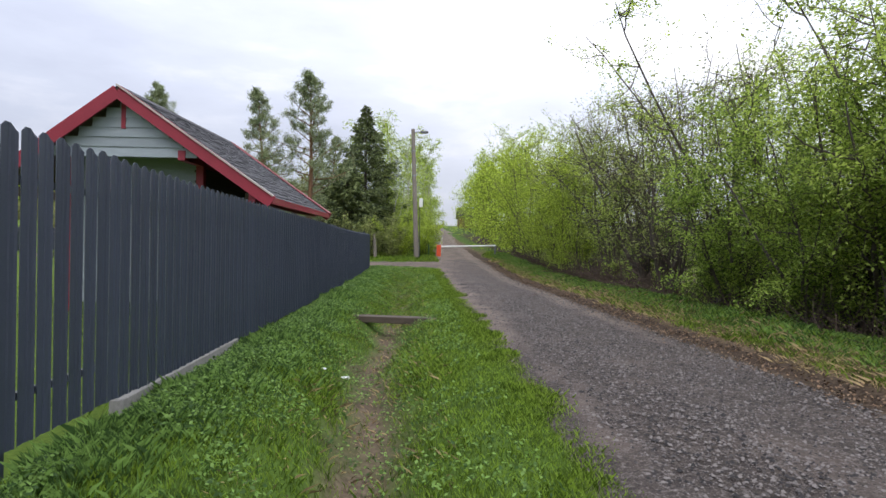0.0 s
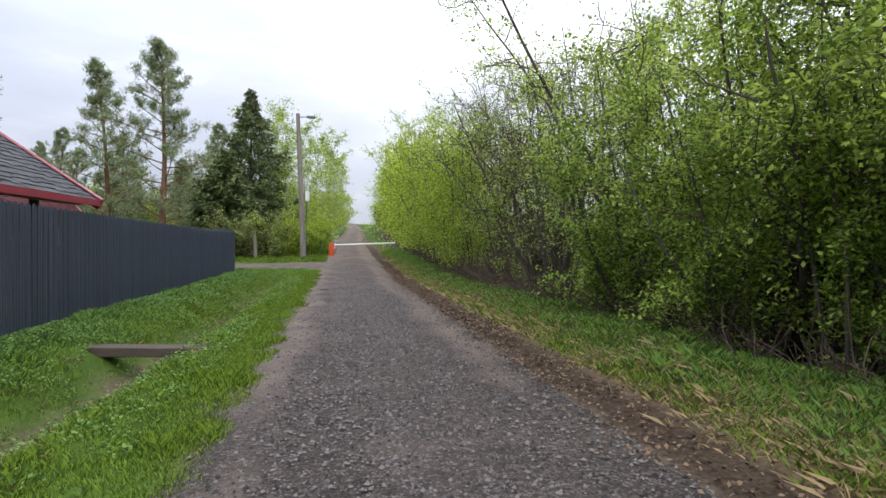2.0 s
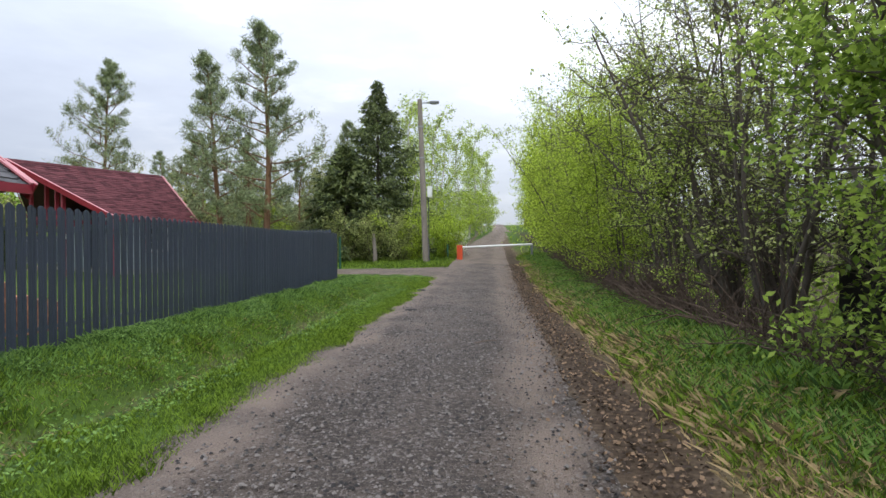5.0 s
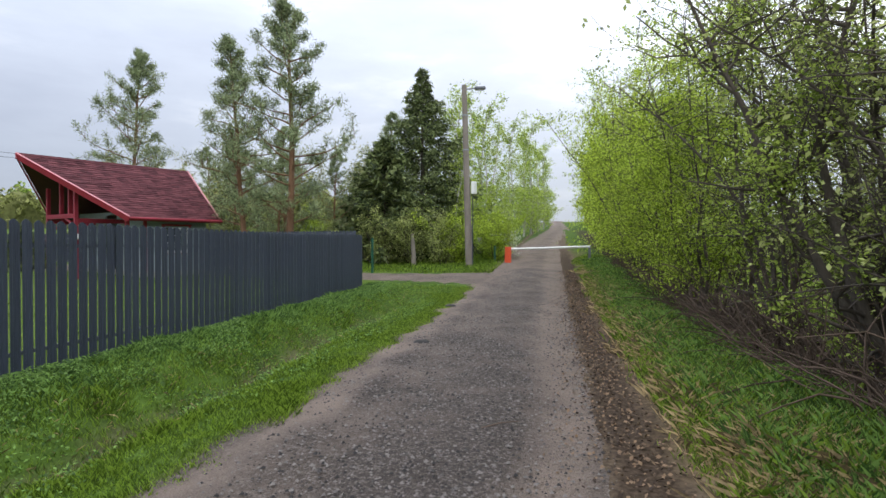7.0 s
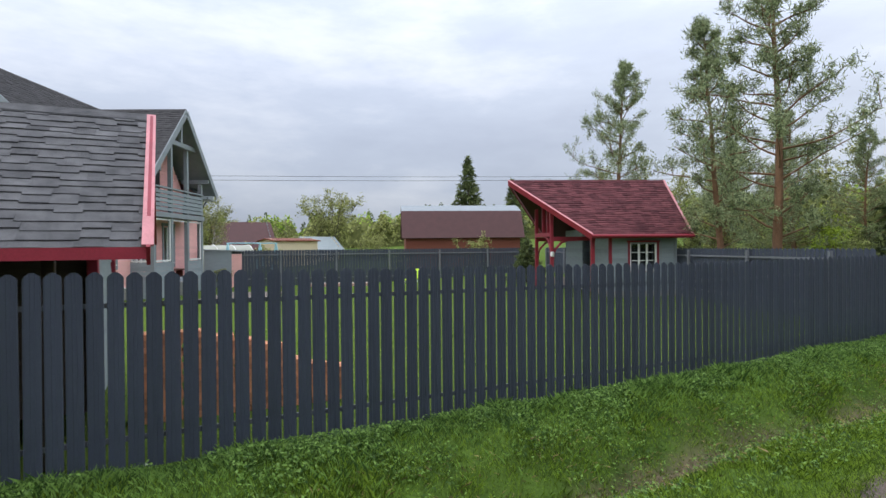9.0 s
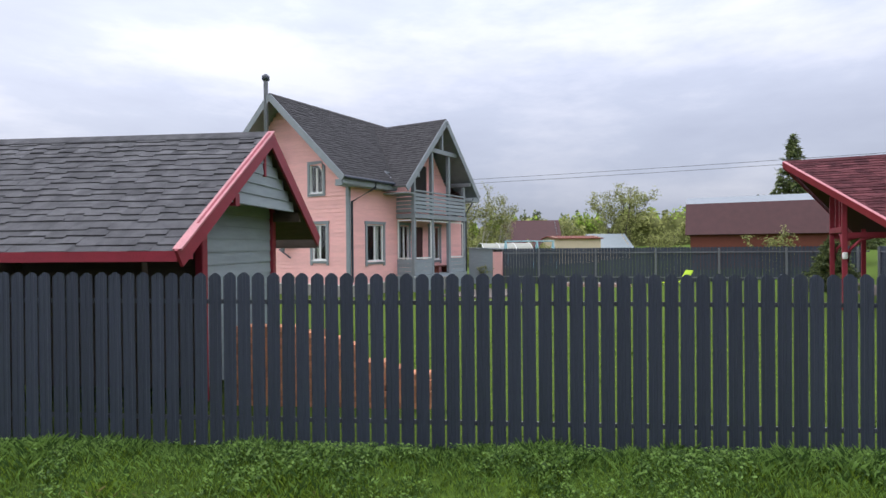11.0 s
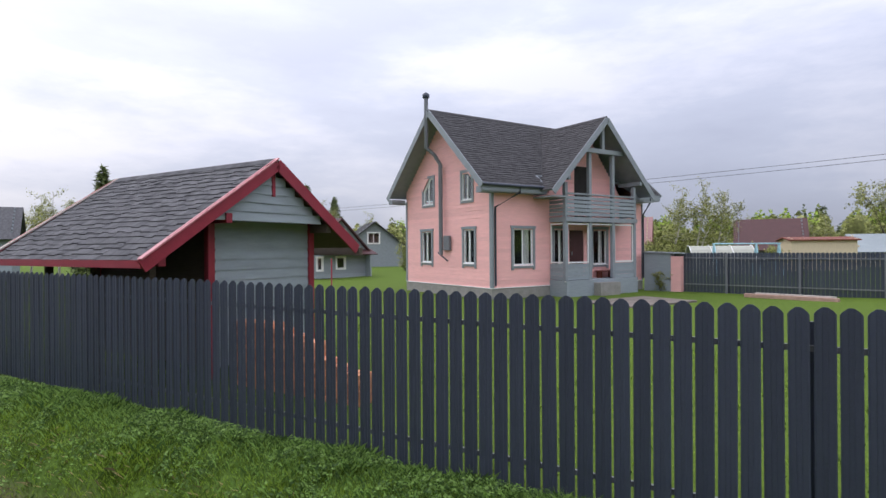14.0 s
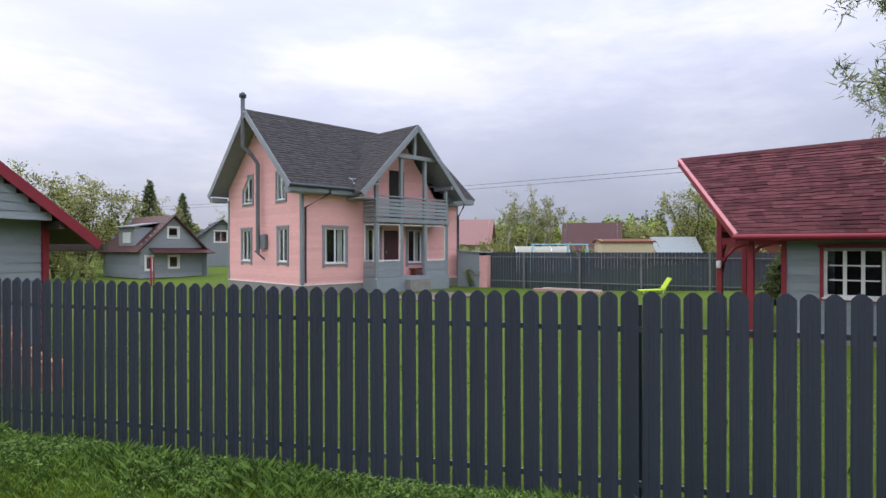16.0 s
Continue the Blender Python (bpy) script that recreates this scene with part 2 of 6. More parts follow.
M_LEAFO = leaf_mat("olive_spring_leaf", (0.17, 0.19, 0.055), (0.33, 0.345, 0.13), 0.5)
M_WOODS = mat("far_canopy", (0.075, 0.085, 0.030), 0.95, 0.45, 0.35, 0.0, 1.6, col2=(0.15, 0.16, 0.06), spec=0.1)
M_PATIO = mat("worn_patio_stone", (0.17, 0.145, 0.125), 0.95, 0.3, 4, 0.4, 40)
M_EDGE = mat("weathered_pale_edge", (0.40, 0.355, 0.32), 0.7, 0.2, 4, 0.1, 50)
M_NEEDLE = leaf_mat("pine_needle", (0.145, 0.19, 0.10), (0.30, 0.35, 0.18), 0.4)
M_SPRUCE = leaf_mat("spruce_needle", (0.055, 0.083, 0.032), (0.15, 0.185, 0.065), 0.25)
M_GRASS = leaf_mat("grass_blade", (0.085, 0.150, 0.013), (0.195, 0.292, 0.036), 0.45)
M_GRASSB = leaf_mat("coarse_blue_grass_blade", (0.080, 0.165, 0.040), (0.20, 0.325, 0.08), 0.52)
M_STRAW = leaf_mat("straw_blade", (0.19, 0.14, 0.075), (0.41, 0.31, 0.165), 0.35)
M_STONE = mat("road_stone", (0.035, 0.032, 0.032), 0.9, 0.3, 10, 0.2, 60, col2=(0.128, 0.114, 0.107), island=1.1)
M_LITTER = mat("dead_leaf", (0.055, 0.036, 0.026), 0.9, 0.3, 10, 0.1, 60, col2=(0.16, 0.105, 0.065), island=0.9)
M_ROAD = road_mat()
M_GROUND = ground_mat()
M_ORANGE = mat("orange_paint", (0.65, 0.085, 0.03), 0.5, 0.15, 8, 0.08, 60)
M_POLE = mat("grey_timber_pole", (0.20, 0.175, 0.15), 0.9, 0.3, 6, 0.3, 50, stretch=(1, 1, 0.2))
M_BLUE = mat("pale_blue_paint", (0.32, 0.55, 0.66), 0.6, 0.2, 6, 0.1, 60)
M_CREAM = mat("cream_boards", (0.62, 0.52, 0.37), 0.8, 0.12, 3, 0.1, 40, stretch=(6, 6, 1))
M_PALE = mat("pale_metal_roof", (0.24, 0.28, 0.30), 0.5, 0.12, 3, 0.08, 30)
M_MAROON = mat("maroon_metal_roof", (0.062, 0.020, 0.021), 0.6, 0.2, 3, 0.1, 30)
M_BROWN = mat("brown_log_wall", (0.17, 0.05, 0.032), 0.75, 0.25, 3, 0.2, 40, stretch=(1, 1, 6))
M_FILM = mat("milky_film", (0.33, 0.34, 0.29), 0.5, 0.1, 4, 0.1, 20)
M_LIME = mat("lime_fabric", (0.42, 0.62, 0.04), 0.7, 0.1, 8, 0.1, 60)
M_STACK = mat("orange_brick_stack", (0.55, 0.24, 0.13), 0.85, 0.3, 6, 0.2, 50, rand=0.5)
M_CONC = mat("grey_concrete", (0.27, 0.26, 0.245), 0.95, 0.25, 4, 0.4, 40)
M_FLOWER = mat("pink_flower", (0.5, 0.05, 0.1), 0.7, 0.3, 8, 0.0, 40)

# ---- tools ----


def link(name, bm, material, parent=None, smooth=False):
    me = bpy.data.meshes.new(name)
    bm.normal_update()
    bm.to_mesh(me)
    bm.free()
    for mm in material if isinstance(material, (list, tuple)) else [material]:
        me.materials.append(mm)
    if smooth:
        me.polygons.foreach_set("use_smooth", [True] * len(me.polygons))
    ob = new(name, me)
    ob.parent = parent
    return ob


def part(name, bm, material, parent, label="", smooth=False):
    ob = link(name, bm, material, parent, smooth)
    return tagged(ob, label) if label else ob


def share(name, me, parent, m=None):
    ob = new(name, me)
    ob.parent = parent
    if m is not None:
        ob.matrix_local = m
    return ob


def raw(name, verts, faces, material, parent=None, smooth=False):
    """A mesh from computed arrays of vertices and equal-sized faces."""
    me = bpy.data.meshes.new(name)
    verts, faces = np.asarray(verts, np.float32), np.asarray(faces, np.int32)
    k = faces.shape[1]
    me.vertices.add(len(verts))
    me.vertices.foreach_set("co", verts.ravel())
    me.loops.add(faces.size)
    me.loops.foreach_set("vertex_index", faces.ravel())
    me.polygons.add(len(faces))
    me.polygons.foreach_set("loop_start", np.arange(0, faces.size, k, dtype=np.int32))
    if smooth:
        me.polygons.foreach_set("use_smooth", np.ones(len(faces), bool))
    me.materials.append(material)
    me.update(calc_edges=True)
    me.validate()
    ob = new(name, me)
    ob.parent = parent
    return ob


def empty(name, m=None):
    ob = new(name)
    ob.empty_display_size = 0.1
    if m is not None:
        ob.matrix_world = m
    return ob


def box(bm, lo, hi, bevel=0.0):
    """An upright box between two corners."""
    lo, hi = Vector(lo), Vector(hi)
    made = bmesh.ops.create_cube(bm, size=1.0, matrix=Matrix.Translation((lo + hi) / 2) @ Matrix.Diagonal((*(hi - lo), 1)))
    if bevel:
        vs = made["verts"]
        es = list({e for v in vs for e in v.link_edges})
        bmesh.ops.bevel(bm, geom=es, offset=bevel, segments=1, affect="EDGES")


def one_box(lo, hi, bevel=0.0):
    bm = bmesh.new()
    box(bm, lo, hi, bevel)
    return bm


def beam(bm, a, b, w, h, up=(0, 0, 1)):
    """A bar of w by h from a to b; h along up."""
    a, b, up = Vector(a), Vector(b), Vector(up)
    d = (b - a).normalized()
    s = d.cross(up).normalized()
    u = s.cross(d).normalized()
    vs = []
    for p in (a, b):
        for i, j in ((-1, -1), (1, -1), (1, 1), (-1, 1)):
            vs.append(bm.verts.new(p + s * i * w / 2 + u * j * h / 2))
    for f in ((3, 2, 1, 0), (4, 5, 6, 7), (0, 1, 5, 4), (1, 2, 6, 5), (2, 3, 7, 6), (3, 0, 4, 7)):
        bm.faces.new([vs[i] for i in f])


def one_beam(a, b, w, h, up=(0, 0, 1)):
    bm = bmesh.new()
    beam(bm, a, b, w, h, up)
    bmesh.ops.recalc_face_normals(bm, faces=bm.faces)
    return bm


def slab(bm, pts, thick):
    """A flat polygon with thickness below its face."""
    pts = [Vector(p) for p in pts]
    nrm = (pts[1] - pts[0]).cross(pts[2] - pts[0]).normalized()
    top = [bm.verts.new(p) for p in pts]
    bot = [bm.verts.new(p - nrm * thick) for p in pts]
    bm.faces.new(top)
    bm.faces.new(bot[::-1])
    k = len(pts)
    for i in range(k):
        bm.faces.new((top[i], bot[i], bot[(i + 1) % k], top[(i + 1) % k]))


def one_slab(pts, thick):
    bm = bmesh.new()
    slab(bm, pts, thick)
    bmesh.ops.recalc_face_normals(bm, faces=bm.faces)
    return bm


def tubes(lines, sides=5):
    """Tapered tubes along lines of (points, radii): vertices and quads."""
    vs, fs, base = [], [], 0
    ang = np.linspace(0, 2 * np.pi, sides, endpoint=False)
    ca, sa = np.cos(ang), np.sin(ang)
    for pts, rad in lines:
        p = np.asarray(pts, float)
        t = np.gradient(p, axis=0)
        t /= np.linalg.norm(t, axis=1)[:, None] + 1e-9
        ref = np.where(np.abs(t[:, 2:3]) > 0.9, [[1.0, 0, 0]], [[0, 0, 1.0]])
        u = np.cross(t, ref)
        u /= np.linalg.norm(u, axis=1)[:, None] + 1e-9
        w = np.cross(t, u)
        r = np.asarray(rad)[:, None, None]
        ring = p[:, None, :] + r * (u[:, None, :] * ca[None, :, None] + w[:, None, :] * sa[None, :, None])
        vs.append(ring.reshape(-1, 3))
        k = len(p)
        i = np.arange(k - 1)[:, None] * sides
        j = np.arange(sides)[None, :]
        jn = (j + 1) % sides
        fs.append((base + np.stack([i + j, i + jn, i + sides + jn, i + sides + j], -1)).reshape(-1, 4))
        base += k * sides
    return np.concatenate(vs), np.concatenate(fs)


def one_tube(name, pts, rad, material, parent, sides=8, label=""):
    rads = rad if isinstance(rad, (list, tuple)) else [rad] * len(pts)
    v, f = tubes([(pts, rads)], sides)
    ob = raw(name, v, f, material, parent, True)
    return tagged(ob, label) if label else ob


def cards(centres, size, rng, aspect=0.55, flat=0.5):
    """Small leaf-shaped quads at the centres, turned at random; flat draws them towards level."""
    k = len(centres)
    nrm = rng.normal(size=(k, 3))
    nrm[:, 2] = np.abs(nrm[:, 2]) + flat
    nrm /= np.linalg.norm(nrm, axis=1)[:, None]
    a = np.cross(nrm, rng.normal(size=(k, 3)))
    a /= np.linalg.norm(a, axis=1)[:, None] + 1e-9
    b = np.cross(nrm, a)
    s = (size * rng.uniform(0.6, 1.35, k))[:, None]
    quad = np.stack([centres - a * s, centres - b * s * aspect + nrm * s * 0.15, centres + a * s, centres + b * s * aspect + nrm * s * 0.15], 1)
    return quad.reshape(-1, 3), np.arange(4 * k).reshape(-1, 4)


def frame_at(x, y, z, xdir):
    """Local axes: X along xdir on the level, Y to its left, Z up."""
    a = math.atan2(xdir[1], xdir[0])
    return pose(x, y, z, 0, 0, math.degrees(a))


# ---- the plan: s runs along the fence, d to its right ----
FX, FY = -0.2102, 0.9777
OX, OY = -0.46, 0.0


def at_sd(s, d):
    return OX + s * FX + d * FY, OY + s * FY - d * FX


def to_sd(x, y):
    return (x - OX) * FX + (y - OY) * FY, (x - OX) * FY - (y - OY) * FX


def sstep(a, b, v):
    t = np.clip((v - a) / (b - a), 0, 1)
    return t * t * (3 - 2 * t)


def wave(x, y, k, seed=0.0):
    return np.sin(x * k + 1.3 * np.sin(y * k * 0.7 + seed)) * np.cos(y * k * 0.9 + seed * 2 + 1.1 * np.sin(x * k * 0.6))


def ditch_mid(s):
    return 1.60 + 0.10 * np.sin(s * 0.55 + 0.6) + 0.05 * np.sin(s * 1.7)


def ground_h(x, y):
    x, y = np.asarray(x, float), np.asarray(y, float)
    s, d = to_sd(x, y)
    h = 0.55 * sstep(19, 36, s) + 0.052 * np.clip(s - 34, 0, 110)
    h = h + (0.16 * sstep(-0.5, -9, d) + 0.30 * sstep(-25, -30, d)) * (1 - sstep(30, 60, s))
    near = sstep(-6, 2, s) * (1 - sstep(21.5, 24, s))
    dm = ditch_mid(s)
    dip = np.exp(-(((d - dm) / 0.42) ** 2))
    h = h - 0.40 * dip * near
    h = h + 0.10 * np.exp(-(((d - 0.45) / 0.35) ** 2)) * near
    h = h + 0.16 * sstep(5.8, 7.0, d) * (1 - sstep(40, 60, s)) - 0.55 * sstep(7.2, 9.5, d) * (1 - sstep(13, 20, d)) * (1 - sstep(30, 60, s))
    rough = sstep(0.1, 0.4, d) * (1 - sstep(2.6, 3.0, d)) + sstep(5.9, 6.4, d) * (1 - sstep(9, 12, d))
    h = h + rough * (0.025 * wave(x, y, 5.0, 0.4) + 0.015 * wave(x, y, 13.0, 2.0))
    return h


def gh(x, y):
    return float(ground_h(x, y))


# ---- ground ----
def spread(fine_lo, fine_hi, step, far, k=34):
    mid = np.arange(fine_lo, fine_hi + step / 2, step)
    out = np.geomspace(step * 1.5, far, k)
    return np.concatenate([fine_lo - out[::-1], mid, fine_hi + out])


def set_attr(ob, name, values):
    a = ob.data.attributes.new(name, "FLOAT", "POINT")
    a.data.foreach_set("value", np.asarray(values, np.float32).ravel())


def build_ground():
    dd, ss = spread(-1.2, 8.4, 0.11, 900, 40), spread(-3.0, 34.0, 0.18, 1200, 44)
    D, S = np.meshgrid(dd, ss)
    X, Y = at_sd(S, D)
    Z = ground_h(X, Y)
    hidden = sstep(3.12, 3.34, D) * (1 - sstep(5.4, 5.65, D)) * sstep(-30, -28, S) * (1 - sstep(200, 204, S))
    Z = Z - 0.05 * hidden
    nc = len(dd)
    i = np.arange(len(ss) - 1)[:, None] * nc + np.arange(nc - 1)[None, :]
    faces = np.stack([i, i + 1, i + nc + 1, i + nc], -1).reshape(-1, 4)
    ob = raw("ground", np.stack([X, Y, Z], -1).reshape(-1, 3), faces, M_GROUND, None, True)
    n1, n2 = wave(X, Y, 2.3, 1.0), wave(X, Y, 7.0, 3.0)
    dm = ditch_mid(S)
    run = sstep(-6, -2, S) * (1 - sstep(20.5, 23, S))
    soil = np.clip(1.15 - np.abs(D - dm) / (0.26 + 0.08 * n1 + 0.10 * (1 - sstep(5, 8, S))) + 0.3 * n2, 0, 1) * run
    soil = np.maximum(soil, np.clip(1.4 - np.abs(D - 3.12) / (0.16 + 0.05 * n1), 0, 1))
    soil = np.maximum(soil, np.clip(2.3 - np.abs(D - 5.82) / (0.24 + 0.04 * n1) + 0.3 * n2, 0, 1))
    straw = np.clip(1.15 - np.abs(D - (6.45 + 0.15 * n1)) / 0.42 + 0.4 * n2, 0, 0.95) * (1 - sstep(30, 45, S))
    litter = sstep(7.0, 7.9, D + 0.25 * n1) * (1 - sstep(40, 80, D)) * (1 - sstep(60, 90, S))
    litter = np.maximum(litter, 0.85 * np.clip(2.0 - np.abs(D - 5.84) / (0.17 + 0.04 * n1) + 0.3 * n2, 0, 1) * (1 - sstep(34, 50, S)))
    lawn = 1 - sstep(-0.3, 0.1, D)
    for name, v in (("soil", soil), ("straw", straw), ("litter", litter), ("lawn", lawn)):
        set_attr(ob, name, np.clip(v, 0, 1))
    tagged(ob, "grassy ground with a muddy ditch and dry straw verge", "ground", kind="structure")


def build_road():
    dd = np.arange(2.74, 6.06, 0.06)
    ss = np.concatenate([np.arange(-14, 36, 0.12), np.geomspace(36.2, 230, 60)])
    D, S = np.meshgrid(dd, ss)
    grow = 1 - 0.15 * sstep(36, 60, S)
    Dd = 4.28 + (D - 4.28) * grow + 0.5 * sstep(34, 60, S) + 1.3 * sstep(48, 90, S)
    Dd = Dd + 0.10 * wave(S, D * 0, 1.4, 0.3) * np.abs(D - 4.28) / 1.6 + 0.05 * wave(S, D, 4.1, 1.0) * np.abs(D - 4.28) / 1.6
    X, Y = at_sd(S, Dd)
    Z = ground_h(X, Y)
    crown = 0.045 - 0.065 * (np.abs(D - 4.28) / 1.5) ** 3
    tr = np.exp(-(((D - 3.75) / 0.25) ** 2)) + np.exp(-(((D - 5.3) / 0.3) ** 2))
    Z = Z + crown - 0.018 * tr + 0.006 * wave(X, Y, 6.0, 0.2) + 0.004 * wave(X, Y, 17.0, 1.2)
    nc = len(dd)
    i = np.arange(len(ss) - 1)[:, None] * nc + np.arange(nc - 1)[None, :]
    faces = np.stack([i, i + 1, i + nc + 1, i + nc], -1).reshape(-1, 4)
    ob = raw("road", np.stack([X, Y, Z], -1).reshape(-1, 3), faces, M_ROAD, None, True)
    edge = np.clip(1.35 - np.abs(D - 3.24) / 0.26 + 0.3 * wave(X, Y, 3.0, 0.4), 0, 1)
    right = np.exp(-(((D - 5.32 - 0.08 * wave(S, S * 0, 0.5, 0.4)) / 0.24) ** 2)) * (0.75 + 0.25 * wave(X, Y, 2.5, 0.9))
    set_attr(ob, "track", np.clip(tr * 0.6 * (0.35 + 0.65 * sstep(6, 18, S)) * (0.45 + 0.55 * (D > 4.3)) + 0.3 * sstep(9, 22, S) + 0.85 * edge + 0.75 * right * (0.25 + 0.75 * sstep(4, 9, S)) - 0.55 * (1 - sstep(4, 10, S)) + 0.4 * sstep(22, 32, S), 0, 1))
    tagged(ob, "brown gravel lane with pale wheel tracks", "road", kind="structure")
    # the lane that turns off beyond the end of the fence
    dd, ss = np.arange(-16, 3.4, 0.2), np.arange(25.6, 29.2, 0.12)
    D, S = np.meshgrid(dd, ss)
    Ss = 27.4 + (S - 27.4) * (0.75 + 0.5 * sstep(1.0, 3.4, D)) + 0.12 * wave(D, S, 1.2, 0.5)
    X, Y = at_sd(Ss, D)
    Z = ground_h(X, Y) + 0.035 - 0.055 * (np.abs(S - 27.4) / 1.7) ** 3 + 0.005 * wave(X, Y, 6, 0.1)
    nc = len(dd)
    i = np.arange(len(ss) - 1)[:, None] * nc + np.arange(nc - 1)[None, :]
    ob = raw("road_side", np.stack([X, Y, Z], -1).reshape(-1, 3), np.stack([i, i + 1, i + nc + 1, i + nc], -1).reshape(-1, 4), M_ROAD, None, True)
    set_attr(ob, "track", np.full(D.size, 0.75))
    tagged(ob, "trodden gravel side lane at the end of the fence", "road", kind="structure")


build_ground()
build_road()

# ---- fence along the lane ----
PITCH, FENCE_END, POST_S = 0.1375, 24.55, 16.66


def picket_mesh(width=0.1195, height=1.6, name="picket"):
    """A pressed steel picket: ribbed across, with a rounded top and folded edges."""
    bm = bmesh.new()
    cols = [(-0.5, 0.010), (-0.40, 0.0), (-0.16, 0.0), (-0.10, -0.006), (0.10, -0.006), (0.16, 0.0), (0.40, 0.0), (0.5, 0.010)]
    front, back = [], []
    for u, y in cols:
        x = u * width
        z = height - 0.045 * (abs(u) * 2) ** 2.2
        front.append((bm.verts.new((x, -y - 0.012, 0)), bm.verts.new((x, -y - 0.012, z))))
        back.append((bm.verts.new((x, -y - 0.009, 0)), bm.verts.new((x, -y - 0.009, z))))
    for i in range(len(cols) - 1):
        bm.faces.new((front[i][0], front[i + 1][0], front[i + 1][1], front[i][1]))
        bm.faces.new((back[i + 1][0], back[i][0], back[i][1], back[i + 1][1]))
        bm.faces.new((front[i][1], front[i + 1][1], back[i + 1][1], back[i][1]))
    for i in (0, -1):
        bm.faces.new((front[i][0], front[i][1], back[i][1], back[i][0]))
    bmesh.ops.recalc_face_normals(bm, faces=bm.faces)
    me = bpy.data.meshes.new(name)
    bm.to_mesh(me)
    bm.free()
    me.materials.append(M_FENCE)
    return me


def fence_top(s):
    return 1.785 - 0.0091 * s + 0.065 * float(sstep(19.5, 24.0, s)) + 0.035 * (1 - float(sstep(3.0, 6.0, s)))


def build_fence():
    x0, y0 = at_sd(0, 0)
    root = empty("picket_fence", frame_at(x0, y0, 0, (FX, FY)))
    tagged(root, "long graphite steel picket fence with rounded tops", "fence")
    me = picket_mesh()
    rng = random.Random(3)
    s = POST_S - 171.5 * PITCH
    while s < FENCE_END - 0.05:
        z = fence_top(s) - 1.6 + rng.uniform(-0.006, 0.006)
        share("picket", me, root, Matrix.Translation((s, 0, z)) @ Matrix.Rotation(rng.uniform(-0.004, 0.004), 4, "Y") @ Matrix.Rotation(rng.uniform(-0.03, 0.03), 4, "Z"))
        s += PITCH
    # rails are fence-coloured; the paler steel paints out the shade behind the pickets
    for dz in (0.27, 1.36):
        for a, b in ((-7.0, 3.0), (3.0, 6.0), (6.0, 19.5), (19.5, 22.0), (22.0, FENCE_END)):
            part("rail", one_beam((a, 0.030, fence_top(a) - dz), (b, 0.030, fence_top(b) - dz), 0.025, 0.04), M_STEEL, root)
    post = bpy.data.meshes.new("post")
    bm = one_box((-0.014, 0.044, -0.3), (0.014, 0.070, 1.5))
    bm.to_mesh(post)
    bm.free()
    post.materials.append(M_FENCE)
    p = POST_S - 160 * PITCH
    while p < FENCE_END:
        share("post", post, root, Matrix.Translation((p, 0, fence_top(p) - 1.6)))
        p += PITCH * 20
    part("kerb", one_box((3.9, -0.03, -0.30), (6.4, 0.06, 0.16), 0.01), M_CONC, root, "low concrete strip under the pickets")


def far_fence(name, a, b, top, label, z0, posts=True, pitch=0.128):
    """A fence seen from its inner side: posts and a rail in front of the pickets."""
    a, b = Vector((*a, 0)), Vector((*b, 0))
    run = (b - a).length
    root = empty(name, frame_at(a.x, a.y, z0, b - a))
    tagged(root, label, "fence")
    me = picket_mesh(0.12, top, "picket")
    n = int(run / pitch)
    for i in range(min(n, 290)):
        share("picket", me, root, Matrix.Translation((i * pitch, 0, 0)) @ Matrix.Rotation(math.pi, 4, "Z"))
    for z in (top - 0.22, 0.32):
        part("rail", one_beam((0, -0.03, z), (run, -0.03, z), 0.03, 0.045), M_STEEL, root, "grey steel rail")
    x = 0.3
    while posts and x < run:
        part("post", one_box((x - 0.035, -0.11, -0.3), (x + 0.035, -0.045, top - 0.05)), M_STEEL, root)
        x += 2.45
    return root


# ---- building helpers ----
def clip_rows(width, z, openings, roof=None):
    """The stretches of one board row that no opening cuts; roof(z) gives the row's ends on a gable."""
    lo, hi = (0.0, width) if roof is None else roof(z)
    cuts = sorted((o[0], o[1]) for o in openings if o[2] < z < o[3])
    x, out = lo, []
    for c0, c1 in cuts:
        if c0 > x:
            out.append((x, min(c0, hi)))
        x = max(x, c1)
    if x < hi:
        out.append((x, hi))
    return [(p, q) for p, q in out if q - p > 0.02]


def siding(parent, material, place, width, z0, z1, openings=(), roof=None, board=0.15, thick=0.12, name="board"):
    """Lapped boards up a wall in the local frame `place`: X along the wall, Y into the house."""
    z = z0
    while z < z1 - 0.01:
        top = min(z + board, z1)
        for p, q in clip_rows(width, (z + top) / 2, openings, roof):
            bm = bmesh.new()
            v = [bm.verts.new(c) for c in ((p, -0.012, z), (q, -0.012, z), (q, 0.004, top + 0.004), (p, 0.004, top + 0.004), (p, thick, z), (q, thick, z), (q, thick, top + 0.004), (p, thick, top + 0.004))]
            for f in ((0, 1, 2, 3), (5, 4, 7, 6), (4, 0, 3, 7), (1, 5, 6, 2), (3, 2, 6, 7), (4, 5, 1, 0)):
                bm.faces.new([v[i] for i in f])
            bm.transform(place)
            part(name, bm, material, parent)
        z = top


